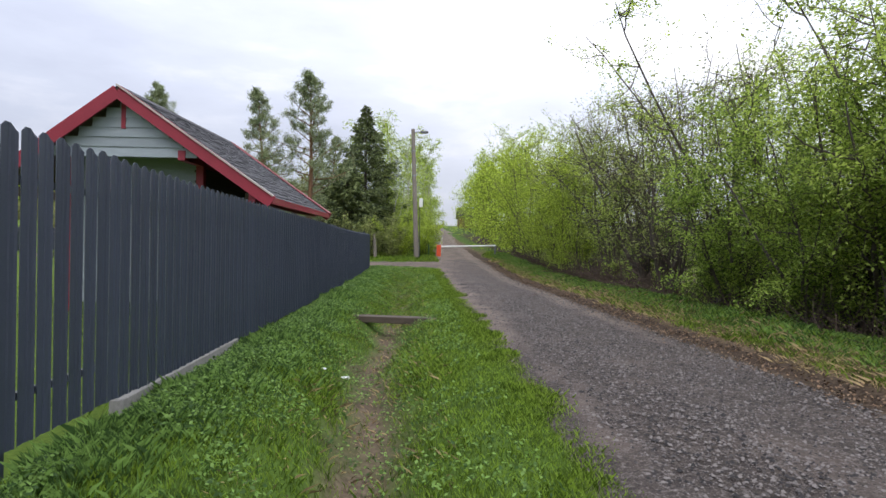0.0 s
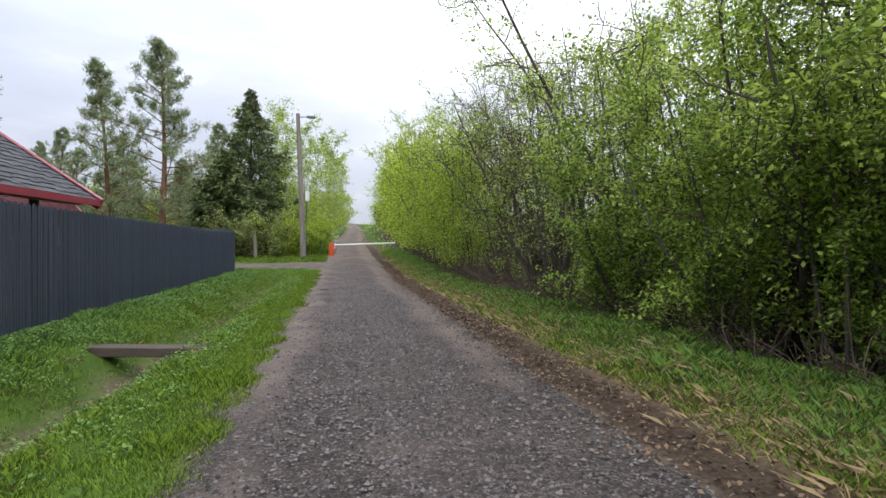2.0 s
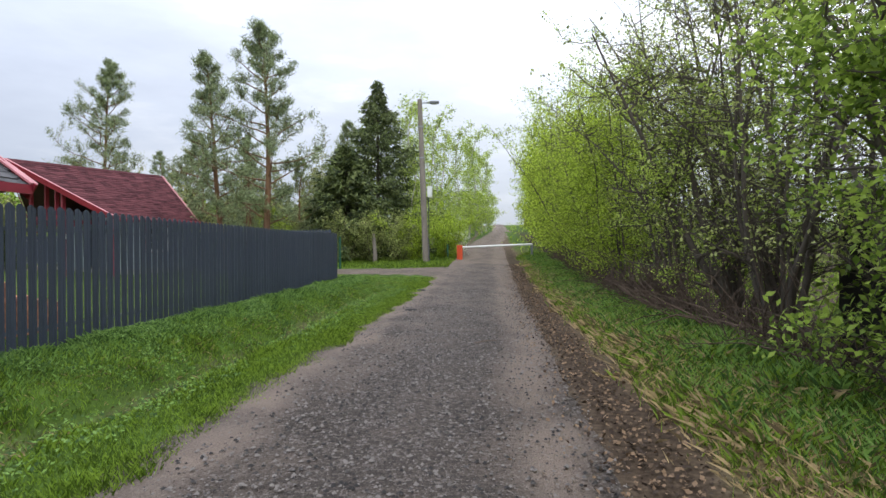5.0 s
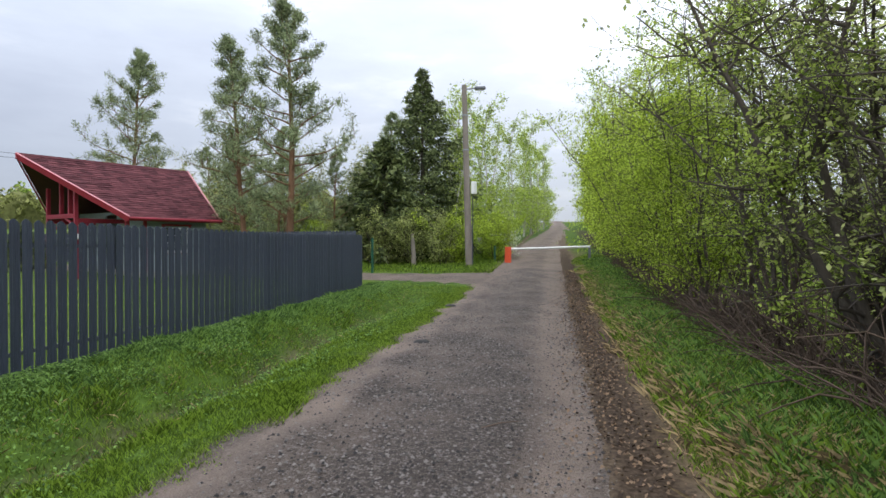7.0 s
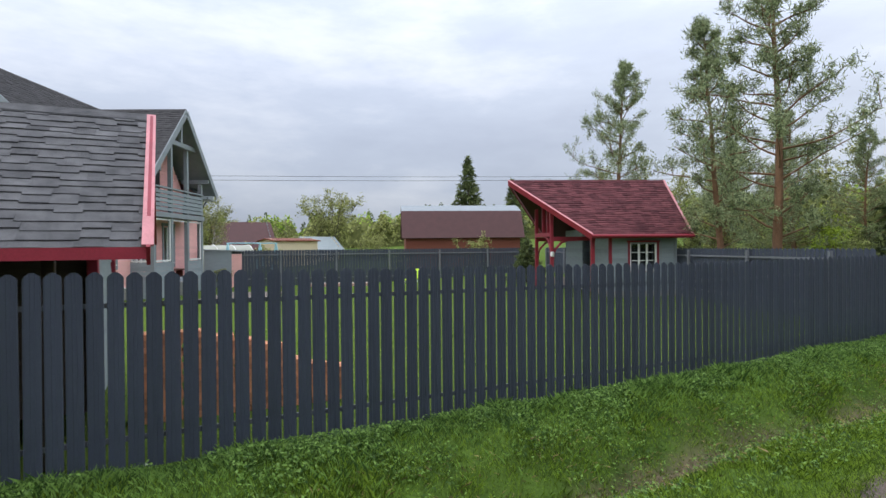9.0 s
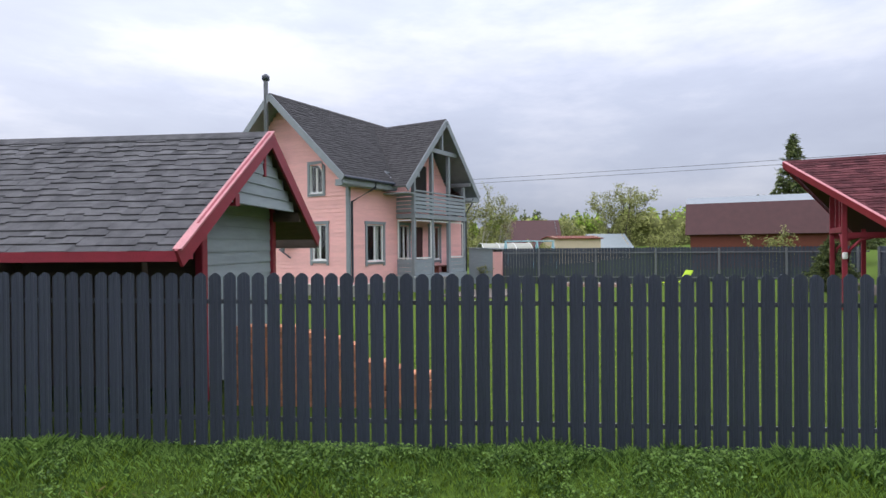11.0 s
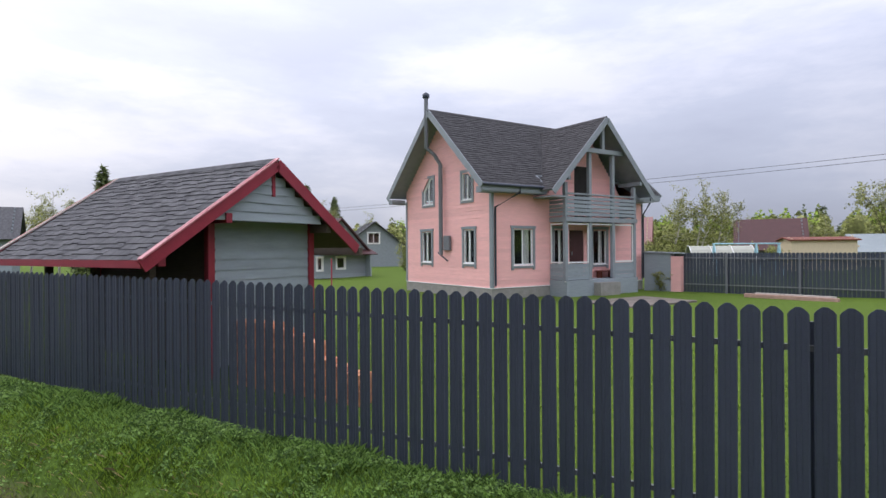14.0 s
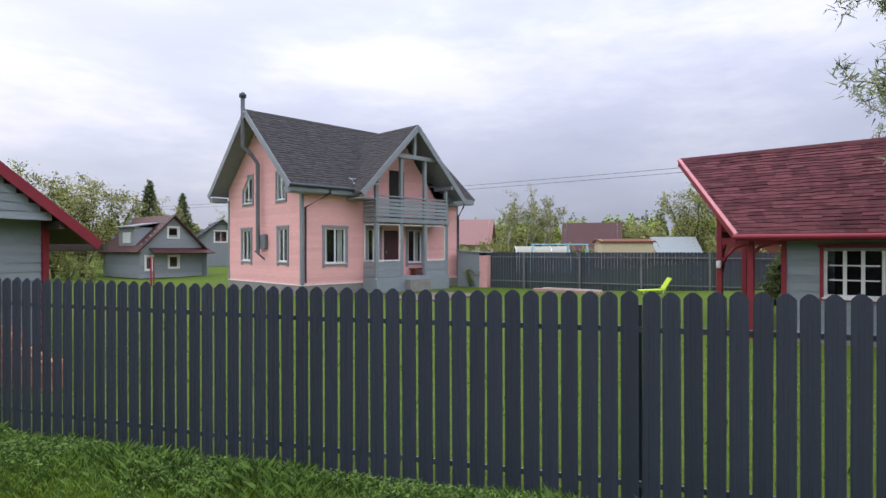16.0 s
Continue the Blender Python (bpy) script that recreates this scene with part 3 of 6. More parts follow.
def add_window(parent, place, x0, x1, z0, z1, bars=1, rows=0, casing=0.11, cut=0.0, trim=None, curtain=True, ears=True):
    """A window in a wall's frame: casing, white frame, sashes, panes and a curtain."""
    trim = trim or M_TRIM
    w = empty("window")
    w.parent = parent
    w.matrix_local = place
    if casing:
        bm = bmesh.new()
        e = 0.07 if ears else 0.0
        box(bm, (x0 - casing, -0.045, z0 - casing - e), (x0, -0.008, z1))
        box(bm, (x1, -0.045, z0 - casing - e), (x1 + casing, -0.008, z1))
        box(bm, (x0 - casing - 0.03, -0.052, z1), (x1 + casing + 0.03, -0.008, z1 + casing))
        box(bm, (x0, -0.045, z0 - casing), (x1, -0.008, z0 - 0.03))
        part("casing", bm, trim, w, "grey painted casing")
    part("sill", one_box((x0 - 0.02, -0.075, z0 - 0.03), (x1 + 0.02, 0.0, z0), 0.006), M_WHITE, w)
    f = 0.055
    bm = bmesh.new()
    box(bm, (x0, 0.0, z0), (x0 + f, 0.06, z1))
    box(bm, (x1 - f, 0.0, z0), (x1, 0.06, z1))
    box(bm, (x0 + f, 0.0, z0), (x1 - f, 0.06, z0 + f))
    box(bm, (x0 + f, 0.0, z1 - f), (x1 - f, 0.06, z1))
    part("window_frame", bm, M_WHITE, w)
    n = bars + 1
    step = (x1 - x0 - 2 * f) / n
    bm = bmesh.new()
    for i in range(1, n):
        x = x0 + f + step * i
        box(bm, (x - 0.03, 0.005, z0 + f), (x + 0.03, 0.055, z1 - f))
    for j in range(1, rows + 1):
        z = z0 + f + (z1 - z0 - 2 * f) * j / (rows + 1)
        for i in range(n):
            box(bm, (x0 + f + step * i + 0.03, 0.008, z - 0.012), (x0 + f + step * (i + 1) - 0.03, 0.05, z + 0.012))
    if len(bm.verts):
        part("glazing_bar", bm, M_WHITE, w)
    else:
        bm.free()
    for i in range(n):
        g = part("pane", one_box((x0 + f + step * i, 0.026, z0 + f), (x0 + f + step * (i + 1), 0.032, z1 - f)), M_GLASS, w)
        g.visible_shadow = False
    if curtain:
        for a, b in ((x0 + 0.02, x0 + 0.02 + (x1 - x0) * 0.26), (x1 - 0.02 - (x1 - x0) * 0.22, x1 - 0.02)):
            bm = bmesh.new()
            k = 9
            prev = None
            for i in range(k):
                x = a + (b - a) * i / (k - 1)
                y = 0.20 + 0.018 * math.sin(i * 2.1)
                pair = (bm.verts.new((x, y, z0 - 0.05)), bm.verts.new((x, y, z1 + 0.02)), bm.verts.new((x, y + 0.01, z1 + 0.02)), bm.verts.new((x, y + 0.01, z0 - 0.05)))
                if prev:
                    for q in range(4):
                        bm.faces.new((prev[q], prev[(q + 1) % 4], pair[(q + 1) % 4], pair[q]))
                prev = pair
            part("curtain", bm, M_CURTAIN, w, "pale hanging curtain")
    return w


def shingles(el, er, rr, rl, course=0.145, tab=0.31, rng=None, lift=0.006):
    """Shingle tabs over a roof slope given by its eave ends and ridge ends: a list of corner sets."""
    el, er, rr, rl = (Vector(p) for p in (el, er, rr, rl))
    nrm = (er - el).cross(rl - el).normalized()
    rise = ((rl + rr) / 2 - (el + er) / 2).length
    rows = max(2, int(rise / course))
    out = []
    for j in range(rows):
        t0, t1 = j / rows, min(1.0, (j + 1.25) / rows)
        a0, b0, a1, b1 = el.lerp(rl, t0), er.lerp(rr, t0), el.lerp(rl, t1), er.lerp(rr, t1)
        n = max(2, int((b0 - a0).length / tab))
        off = rng.uniform(-0.5, 0.5)
        for i in range(n + 1):
            u0, u1 = max(0.0, (i - 0.5 + off * 0.5) / n), min(1.0, (i + 0.5 + off * 0.5) / n)
            if u1 - u0 < 0.005:
                continue
            drop = rng.choice((0, 0, 0.28, 0.28)) / rows
            k0, k1 = el.lerp(rl, max(0, t0 - drop)), er.lerp(rr, max(0, t0 - drop))
            h = nrm * (lift + rng.uniform(0.0, 0.004))
            out.append((k0.lerp(k1, u0) + h * 2.4, k0.lerp(k1, u1) + h * 2.4, a1.lerp(b1, u1) + nrm * 0.002, a1.lerp(b1, u0) + nrm * 0.002, nrm))
    return out


def shingle_bm(bm, q):
    a, b, c, d, nrm = q
    v = [bm.verts.new(p) for p in (a, b, c, d, a - nrm * 0.018, b - nrm * 0.018)]
    bm.faces.new(v[:4])
    bm.faces.new((v[4], v[5], v[1], v[0]))
    bm.faces.new((v[0], v[3], v[4]))
    bm.faces.new((v[1], v[5], v[2]))


def shingle_roof(parent, el, er, rr, rl, material, course=0.145, tab=0.31, seed=1, deck=0.05, deck_mat=None, singles=False, skip=None, decks=None):
    rng = random.Random(seed)
    for corners in decks or [(el, er, rr, rl)]:
        dk = part("deck", one_slab(corners, deck), deck_mat or M_TRIM, parent)
    quads = shingles(el, er, rr, rl, course, tab, rng)
    if skip:
        quads = [q for q in quads if not skip((q[0] + q[1] + q[2] + q[3]) / 4)]
    if singles:
        for q in quads[:300]:
            bm = bmesh.new()
            shingle_bm(bm, q)
            part("shingle", bm, M_SHINGLE_P, parent)
        quads = quads[300:]
    if quads:
        bm = bmesh.new()
        for q in quads:
            shingle_bm(bm, q)
        tagged(part("shingle_field", bm, material, parent), kind="stuff")
    return dk


def ridge_cap(parent, a, b, down1, down2, material, w=0.14):
    """Cap over a ridge: a folded strip with one leaf on each slope."""
    a, b = Vector(a), Vector(b)
    bm = bmesh.new()
    lift = Vector((0, 0, 0.03))
    rows = []
    for p in (a, b):
        rows.append([bm.verts.new(p + Vector(down1).normalized() * w + lift), bm.verts.new(p + lift * 1.3), bm.verts.new(p + Vector(down2).normalized() * w + lift)])
    for i in (0, 1):
        bm.faces.new((rows[0][i], rows[0][i + 1], rows[1][i + 1], rows[1][i]))
    got = bmesh.ops.extrude_face_region(bm, geom=bm.faces[:])
    for v in got["geom"]:
        if isinstance(v, bmesh.types.BMVert):
            v.co.z -= 0.012
    bmesh.ops.recalc_face_normals(bm, faces=bm.faces)
    return part("ridge_cap", bm, material, parent)


def rot_z(deg):
    return Matrix.Rotation(radians(deg), 4, "Z")


def ring(bm, outer, inner, y0, y1):
    """A flat ring between two outlines, y0 to y1 deep."""
    k = len(outer)
    rows = [[bm.verts.new((x, y, z)) for x, z in pts] for pts, y in ((outer, y0), (inner, y0), (inner, y1), (outer, y1))]
    for i in range(k):
        j = (i + 1) % k
        for p in range(4):
            q = (p + 1) % 4
            bm.faces.new((rows[p][i], rows[p][j], rows[q][j], rows[q][i]))
    bmesh.ops.recalc_face_normals(bm, faces=bm.faces)


def cut_window(parent, place, x0, x1, z0, z1, near):
    """An upper window whose outer top corner is cut off along the roof slope."""
    w = empty("window")
    w.parent = parent
    w.matrix_local = place
    c = (x1 - x0) * (0.30 if near else 0.62)

    def outline(g):
        a, b, lo, hi = x0 - g, x1 + g, z0 - g, z1 + g
        if near:
            return [(a, lo), (b, lo), (b, hi), (a + c, hi), (a, hi - c * 1.1)]
        return [(a, lo), (b, lo), (b, hi - c * 1.1), (b - c, hi), (a, hi)]
    bm = bmesh.new()
    ring(bm, outline(0.11), outline(0.0), -0.045, 0.0)
    part("casing", bm, M_TRIM, w, "grey painted casing")
    bm = bmesh.new()
    ring(bm, outline(0.0), outline(-0.055), -0.004, 0.06)
    part("window_frame", bm, M_WHITE, w)
    inn = outline(-0.05)
    xm = x0 + (x1 - x0) * 0.5
    part("glazing_bar", one_box((xm - 0.03, 0.005, z0 + 0.05), (xm + 0.03, 0.055, z1 - 0.14)), M_WHITE, w)
    part("sill", one_box((x0 - 0.02, -0.075, z0 - 0.03), (x1 + 0.02, -0.046, z0), 0.004), M_WHITE, w)
    g = part("pane", one_slab([(x, 0.028, z) for x, z in inn], 0.006), M_GLASS, w)
    g.visible_shadow = False
    full = [(x0, z1), (x0 + c, z1), (x0, z1 - c * 1.1)] if near else [(x1 - c, z1), (x1, z1), (x1, z1 - c * 1.1)]
    part("corner_board", one_slab([(x, -0.003, z) for x, z in full], 0.08), M_PINK, w)


# ---- shed beside the fence: X runs along the lane, Y away from it ----
def build_shed():
    L, D, DW = 4.34, 2.14, 1.85
    ZE, ZP, ZW = 1.86, 3.37, 2.05
    root = empty("shed", frame_at(-3.06, 12.28, 0, (-0.176, 0.984)))
    tagged(root, "grey boarded open shed with shingle roof and dark red barge boards", "shed")
    el, er, rr, rl = (-L, 0, ZE), (0, 0, ZE), (0, D, ZP), (-L - 0.08, D, ZP)
    shingle_roof(root, el, er, rr, rl, M_SHINGLE, 0.135, 0.20, 5, 0.04, M_WOOD, singles=True)
    wl_, wr_ = (-L, D + DW, ZW), (0, D + DW, ZW)
    shingle_roof(root, wr_, wl_, rl, rr, M_SHINGLE, 0.135, 0.30, 6, 0.04, M_WOOD)
    ridge_cap(root, (-L - 0.08, D, ZP), (0, D, ZP), (0, -D, ZE - ZP), (0, DW, ZW - ZP), M_SHINGLE)
    for x, sgn in ((0.0, 1), (-L, -1)):
        xr = x if sgn > 0 else x - 0.08
        up = Vector((0, -(ZP - ZE), D)).normalized()
        part("barge_board", one_beam((x + sgn * 0.015, -0.03, ZE - 0.06), (xr + sgn * 0.015, D, ZP - 0.06), 0.03, 0.18, up), M_RED, root, "dark red barge board")
        part("edge_strip", one_beam((x + sgn * 0.012, -0.05, ZE + 0.025), (xr + sgn * 0.012, D, ZP + 0.03), 0.09, 0.02, up), M_REDTOP if sgn > 0 else M_EDGE, root, "worn pinkish metal edge strip" if sgn > 0 else "weathered pale edge strip")
        up2 = Vector((0, ZP - ZW, DW)).normalized()
        part("barge_board", one_beam((xr + sgn * 0.015, D, ZP - 0.06), (x + sgn * 0.015, D + DW + 0.03, ZW - 0.06), 0.03, 0.18, up2), M_RED, root, "dark red barge board")
        part("barge_bracket", one_box((x - sgn * 0.10 - 0.03, D - 0.03, ZP - 0.55), (x - sgn * 0.10 + 0.03, D + 0.03, ZP - 0.18)), M_RED, root)
    part("eave_board", one_box((-L, -0.035, ZE - 0.085), (0, 0.0, ZE + 0.012)), M_RED, root, "dark red eave board")
    # gable boards and the closed store under them
    sl1, sl2 = (ZP - ZE) / D, (ZP - ZW) / DW
    for x, turn in ((-0.09, 1), (-L + 0.09, -1)):
        place = pose(x, 0, 0, 0, 0, 90) if turn > 0 else pose(x, D + DW, 0, 0, 0, -90)
        if turn > 0:
            roof = lambda z: (max(0.1, (z - ZE + 0.14) / sl1), D + DW - max(0.1, (z - ZW + 0.14) / sl2))
        else:
            roof = lambda z: (max(0.1, (z - ZW + 0.14) / sl2), D + DW - max(0.1, (z - ZE + 0.14) / sl1))
        siding(root, M_GREY, place, D + DW, 2.42, 3.34, (), roof, 0.14, 0.04)
    place = pose(-0.5, 1.35, 0, 0, 0, 90)
    siding(root, M_GREY, place, 1.95, 0.25, 2.62, (), None, 0.16, 0.05)
    place = pose(-L + 0.75, 3.3, 0, 0, 0, -90)
    siding(root, M_GREY, place, 1.95, 0.25, 2.62, (), None, 0.16, 0.05)
    place = pose(-L + 0.75, 1.35, 0, 0, 0, 0)
    siding(root, M_WOOD, place, L - 1.25, 0.25, 2.60, (), None, 0.16, 0.05)
    place = pose(-0.5, 3.3, 0, 0, 0, 180)
    siding(root, M_GREY, place, L - 1.25, 0.25, 2.45, (), None, 0.16, 0.05)
    for x in (-0.5, -L + 0.75):
        for y in (1.30, 3.34):
            part("corner_post", one_box((x - 0.05, y - 0.06, 0.1), (x + 0.05, y + 0.06, 2.55), 0.01), M_RED, root, "dark red corner post")
    for y, z in ((0.28, 1.93), (1.3, 2.52), (3.34, 2.42), (4.2, 2.02)):
        part("purlin", one_box((-L + 0.06, y - 0.05, z - 0.14), (-0.05, y + 0.05, z)), M_RED if y < 3 else M_WOOD, root)
    for x in (-0.75, -L + 0.75, -L / 2):
        part("post", one_box((x - 0.05, 0.50, -0.05), (x + 0.05, 0.60, 1.98), 0.008), M_WOOD, root)
    # ---- stacked blocks kept beside the shed
    st = empty("brick_stack", frame_at(-4.5, 11.8, gh(-4.5, 11.8), (-0.176, 0.984)))
    tagged(st, "low stack of orange bricks behind the fence", "bricks")
    bm = one_box((0, 0, 0), (0.25, 0.12, 0.065), 0.004)
    me = bpy.data.meshes.new("brick")
    bm.to_mesh(me)
    bm.free()
    me.materials.append(M_STACK)
    rng = random.Random(8)
    for i in range(9):
        for j in range(14 - (i > 2) * (i - 2) - (i > 5) * 2):
            for k in range(2):
                share("brick", me, st, pose(i * 0.265 + rng.uniform(-0.01, 0.01), k * 0.14, j * 0.068, 0, 0, rng.uniform(-3, 3)))


# ---- pink house: X runs along its long wall, Y into the house ----
def build_house():
    W, L, Z0, ZT = 6.35, 8.8, 0.32, 4.10
    ZE, ZP, O, G = 4.42, 7.78, 0.42, 0.76
    yaw = 0.263
    xd = (math.cos(yaw), -math.sin(yaw))  # from the far end towards the corner that is nearest
    root = empty("house", frame_at(-16.377, 7.719, 0.09, (-xd[0], -xd[1])) @ Matrix.Diagonal((0.944, -0.944, 0.939, 1)))
    tagged(root, "pink boarded two-storey house with grey trim and dark roof", "house")
    # local frame: X from the corner along the long front wall, -Y is inside, so inside points use negative y
    front = lambda: pose(L, 0, 0, 0, 0, 180)
    gable = lambda: pose(0, 0, 0, 0, 0, -90)
    wins_f = [(1.05, 2.05, 1.35, 2.78)]
    bay0, bay1, Q = 2.95, 7.25, 0.95
    sl = (ZP - ZE) / (W / 2 + O)
    # long wall, seen from the lane: its frame runs from the far end back to the corner
    of = [(L - b, L - a, c, d) for a, b, c, d in wins_f] + [(L - 4.95, L - 4.1, 0.75, 2.75), (L - 6.35, L - 5.5, 1.3, 2.8), (L - 3.85, L - 3.2, 1.3, 2.8), (L - 5.3, L - 4.4, 3.55, 5.5)]
    siding(root, M_PINK, front(), L, Z0 + 0.18, ZT + 0.15, of)
    roofc = lambda z: (L - 7.25 + max(0, (z - 4.3) / 1.25), L - 2.95 - max(0, (z - 4.3) / 1.25))
    siding(root, M_PINK, front(), L, ZT + 0.15, 6.6, of, roofc)
    og = [(1.05, 1.75, 1.42, 2.78), (4.15, 4.95, 1.42, 2.78), (1.20, 1.85, 3.95, 5.05), (4.0, 4.8, 3.95, 5.10)]
    slope = lambda z: (max(0.0, (z - 4.66) / sl), W - max(0.0, (z - 4.66) / sl))
    siding(root, M_PINK, gable(), W, Z0 + 0.18, ZP - 0.16, og, slope)
    siding(root, M_PINK, pose(0, -W, 0, 0, 0, 0), L, Z0 + 0.18, ZT + 0.15, (), None, 0.30)
    siding(root, M_PINK, pose(L, -W, 0, 0, 0, 90), W, Z0 + 0.18, ZP - 0.42, (), slope, 0.30)
    part("plinth", one_box((-0.02, -W - 0.02, -0.2), (L + 0.02, 0.02, Z0 + 0.18)), M_CONC, root, "grey concrete plinth")
    part("white_drip", one_box((-0.05, 0.004, Z0 + 0.17), (L, 0.04, Z0 + 0.20)), M_WHITE, root)
    part("white_drip", one_box((-0.04, -W, Z0 + 0.17), (-0.004, 0.0, Z0 + 0.20)), M_WHITE, root)
    # unseen floors and added partitions, near-black so the panes show unlit rooms
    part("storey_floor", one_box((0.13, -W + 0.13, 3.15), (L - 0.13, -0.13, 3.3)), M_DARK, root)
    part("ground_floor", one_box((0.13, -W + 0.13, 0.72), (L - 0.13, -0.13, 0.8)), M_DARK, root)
    part("dark_screen", one_box((2.4, -W + 0.13, 0.8), (2.5, -0.8, 5.1)), M_DARK, root)
    part("dark_screen", one_box((0.2, -2.6, 0.8), (2.4, -2.5, 5.6)), M_DARK, root)
    part("dark_screen", one_box((2.5, -1.7, 0.8), (L - 0.2, -1.6, 5.6)), M_DARK, root)
    for a, b, c, d in wins_f + [(5.5, 6.35, 1.3, 2.8), (3.2, 3.85, 1.3, 2.8)]:
        add_window(root, front(), L - b, L - a, c, d)
    for a, b, c, d in og:
        if c < 3:
            add_window(root, gable(), a, b, c, d)
        else:
            cut_window(root, gable(), a, b, c, d, a < 2)
    # corner boards
    for x, y in ((0, 0), (0, -W), (L, 0)):
        part("corner_board", one_box((x - 0.035, y - 0.09 if y == 0 else y - 0.035, Z0 + 0.2), (x + 0.09 if x == 0 else x + 0.035, y + 0.035 if y == 0 else y + 0.09, ZT + 0.1)), M_TRIM, root, "grey corner board")
    # main roof
    yl, yr, yp = -W - O, O, -W / 2
    XA, XB = -G, L + G
    xa, xb, yw = 2.45, 7.75, -0.10
    zw = ZE + (O - yw) * sl
    decks = [((xa, yr, ZE), (XA, yr, ZE), (XA, yp, ZP), (xa, yp, ZP)), ((XB, yr, ZE), (xb, yr, ZE), (xb, yp, ZP), (XB, yp, ZP)), ((xb, yw, zw), (xa, yw, zw), (xa, yp, ZP), (xb, yp, ZP))]
    shingle_roof(root, (XB, yr, ZE), (XA, yr, ZE), (XA, yp, ZP), (XB, yp, ZP), M_SHINGLE_D, 0.15, 0.33, 11, 0.07, skip=lambda p: xa < p.x < xb and p.y > yw, decks=decks)
    shingle_roof(root, (XA, yl, ZE), (XB, yl, ZE), (XB, yp, ZP), (XA, yp, ZP), M_SHINGLE_D, 0.30, 0.6, 12, 0.07)
    for x in (XA, XB):
        sg = -1 if x < 0 else 1
        for y, dy in ((yr, 1), (yl, -1)):
            up = Vector((0, dy * (ZP - ZE), W / 2 + O)).normalized()
            part("barge_board", one_beam((x + sg * 0.02, y + dy * 0.02, ZE - 0.11), (x + sg * 0.02, yp, ZP - 0.11), 0.035, 0.24, up), M_TRIM, root, "grey barge board")
    for p, q in ((XA, xa), (xb, XB)):
        part("soffit", one_box((p + 0.02, 0.02, ZE - 0.30), (q - 0.02, yr - 0.01, ZE - 0.26)), M_TRIM, root)
        part("eave_board", one_box((p, yr - 0.01, ZE - 0.27), (q, yr + 0.015, ZE - 0.04)), M_TRIM, root)
    part("soffit", one_box((XA + 0.02, yl + 0.01, ZE - 0.30), (XB - 0.02, -W - 0.02, ZE - 0.26)), M_TRIM, root)
    for y in (0.06, -W - 0.06):
        part("eave_return", one_box((XA + 0.01, y - 0.28 * (y < 0), ZE - 0.34), (-0.04, y + 0.30 * (y > 0), ZE - 0.12)), M_TRIM, root)
    gut = [(XA - 0.02, yr + 0.075, ZE - 0.05), (bay0 - 0.15, yr + 0.075, ZE - 0.05)]
    one_tube("gutter", gut, 0.06, M_FENCE, root, 8, "dark grey gutter")
    one_tube("downpipe", [(1.02, yr + 0.06, ZE - 0.08), (1.02, yr + 0.05, ZE - 0.28), (0.14, 0.06, ZE - 0.85), (0.14, 0.06, 0.6)], 0.04, M_FENCE, root, 8, "dark grey downpipe")
    one_tube("downpipe", [(L + 0.05, 0.45, ZE - 0.15), (L + 0.05, 0.40, ZE - 0.4), (L + 0.02, 0.07, ZE - 0.9), (L + 0.02, 0.07, 0.6)], 0.04, M_FENCE, root, 8, "dark grey downpipe")
    # cross gable over the bay
    vc, zc, half, P = 5.1, 7.36, 3.02, 1.15
    ztip = 4.26
    k = (ZP - zc) / sl
    ce0, ce1 = vc - half, vc + half
    yin = O
    shingle_roof(root, (ce0, P, ztip), (ce0, yin, ztip), (vc, yp + k - 0.06, zc), (vc, P, zc), M_SHINGLE_D, 0.15, 0.33, 13, 0.06)
    shingle_roof(root, (ce1, yin, ztip), (ce1, P, ztip), (vc, P, zc), (vc, yp + k - 0.06, zc), M_SHINGLE_D, 0.15, 0.33, 14, 0.06)
    for x, sg in ((ce0, -1), (ce1, 1)):
        up = Vector((sg * (zc - ztip), 0, half)).normalized()
        part("barge_board", one_beam((x + sg * 0.02, P + 0.02, ztip - 0.11), (vc, P + 0.02, zc - 0.11), 0.035, 0.24, up), M_TRIM, root, "grey barge board")
        part("soffit", one_box((min(x, x - sg * 0.7), 0.02, ztip - 0.28), (max(x, x - sg * 0.7), P, ztip - 0.23)), M_TRIM, root)
        part("side_purlin", one_box((x - sg * 0.86 - 0.06, 0.0, ztip + 0.42), (x - sg * 0.86 + 0.06, P, ztip + 0.58)), M_TRIM, root)
    part("collar_tie", one_box((vc - 1.25, P - 0.30, 5.88), (vc + 1.25, P - 0.18, 6.06)), M_TRIM, root)
    part("king_post", one_box((vc - 0.07, P - 0.30, 6.06), (vc + 0.07, P - 0.18, zc - 0.2)), M_TRIM, root)
    # porch with a balcony over it
    fr = Q - 0.06
    posts = (bay0 + 0.08, bay0 + 1.45, bay1 - 1.45, bay1 - 0.08)
    for i, x in enumerate(posts):
        top = 5.9 if i in (1, 2) else ztip + 0.35
        part("porch_post", one_box((x - 0.075, fr - 0.15, 0.62), (x + 0.075, fr, top), 0.01), M_TRIM, root, "grey porch post")
    part("porch_floor", one_box((bay0, 0.03, -0.2), (bay1, Q, 0.72)), M_GREY, root)
    part("porch_step", one_box((posts[1] + 0.1, Q, -0.1), (posts[2] - 0.1, Q + 0.35, 0.60)), M_CONC, root)
    part("balcony_floor", one_box((bay0, 0.03, 3.06), (bay1, Q, 3.24)), M_TRIM, root)
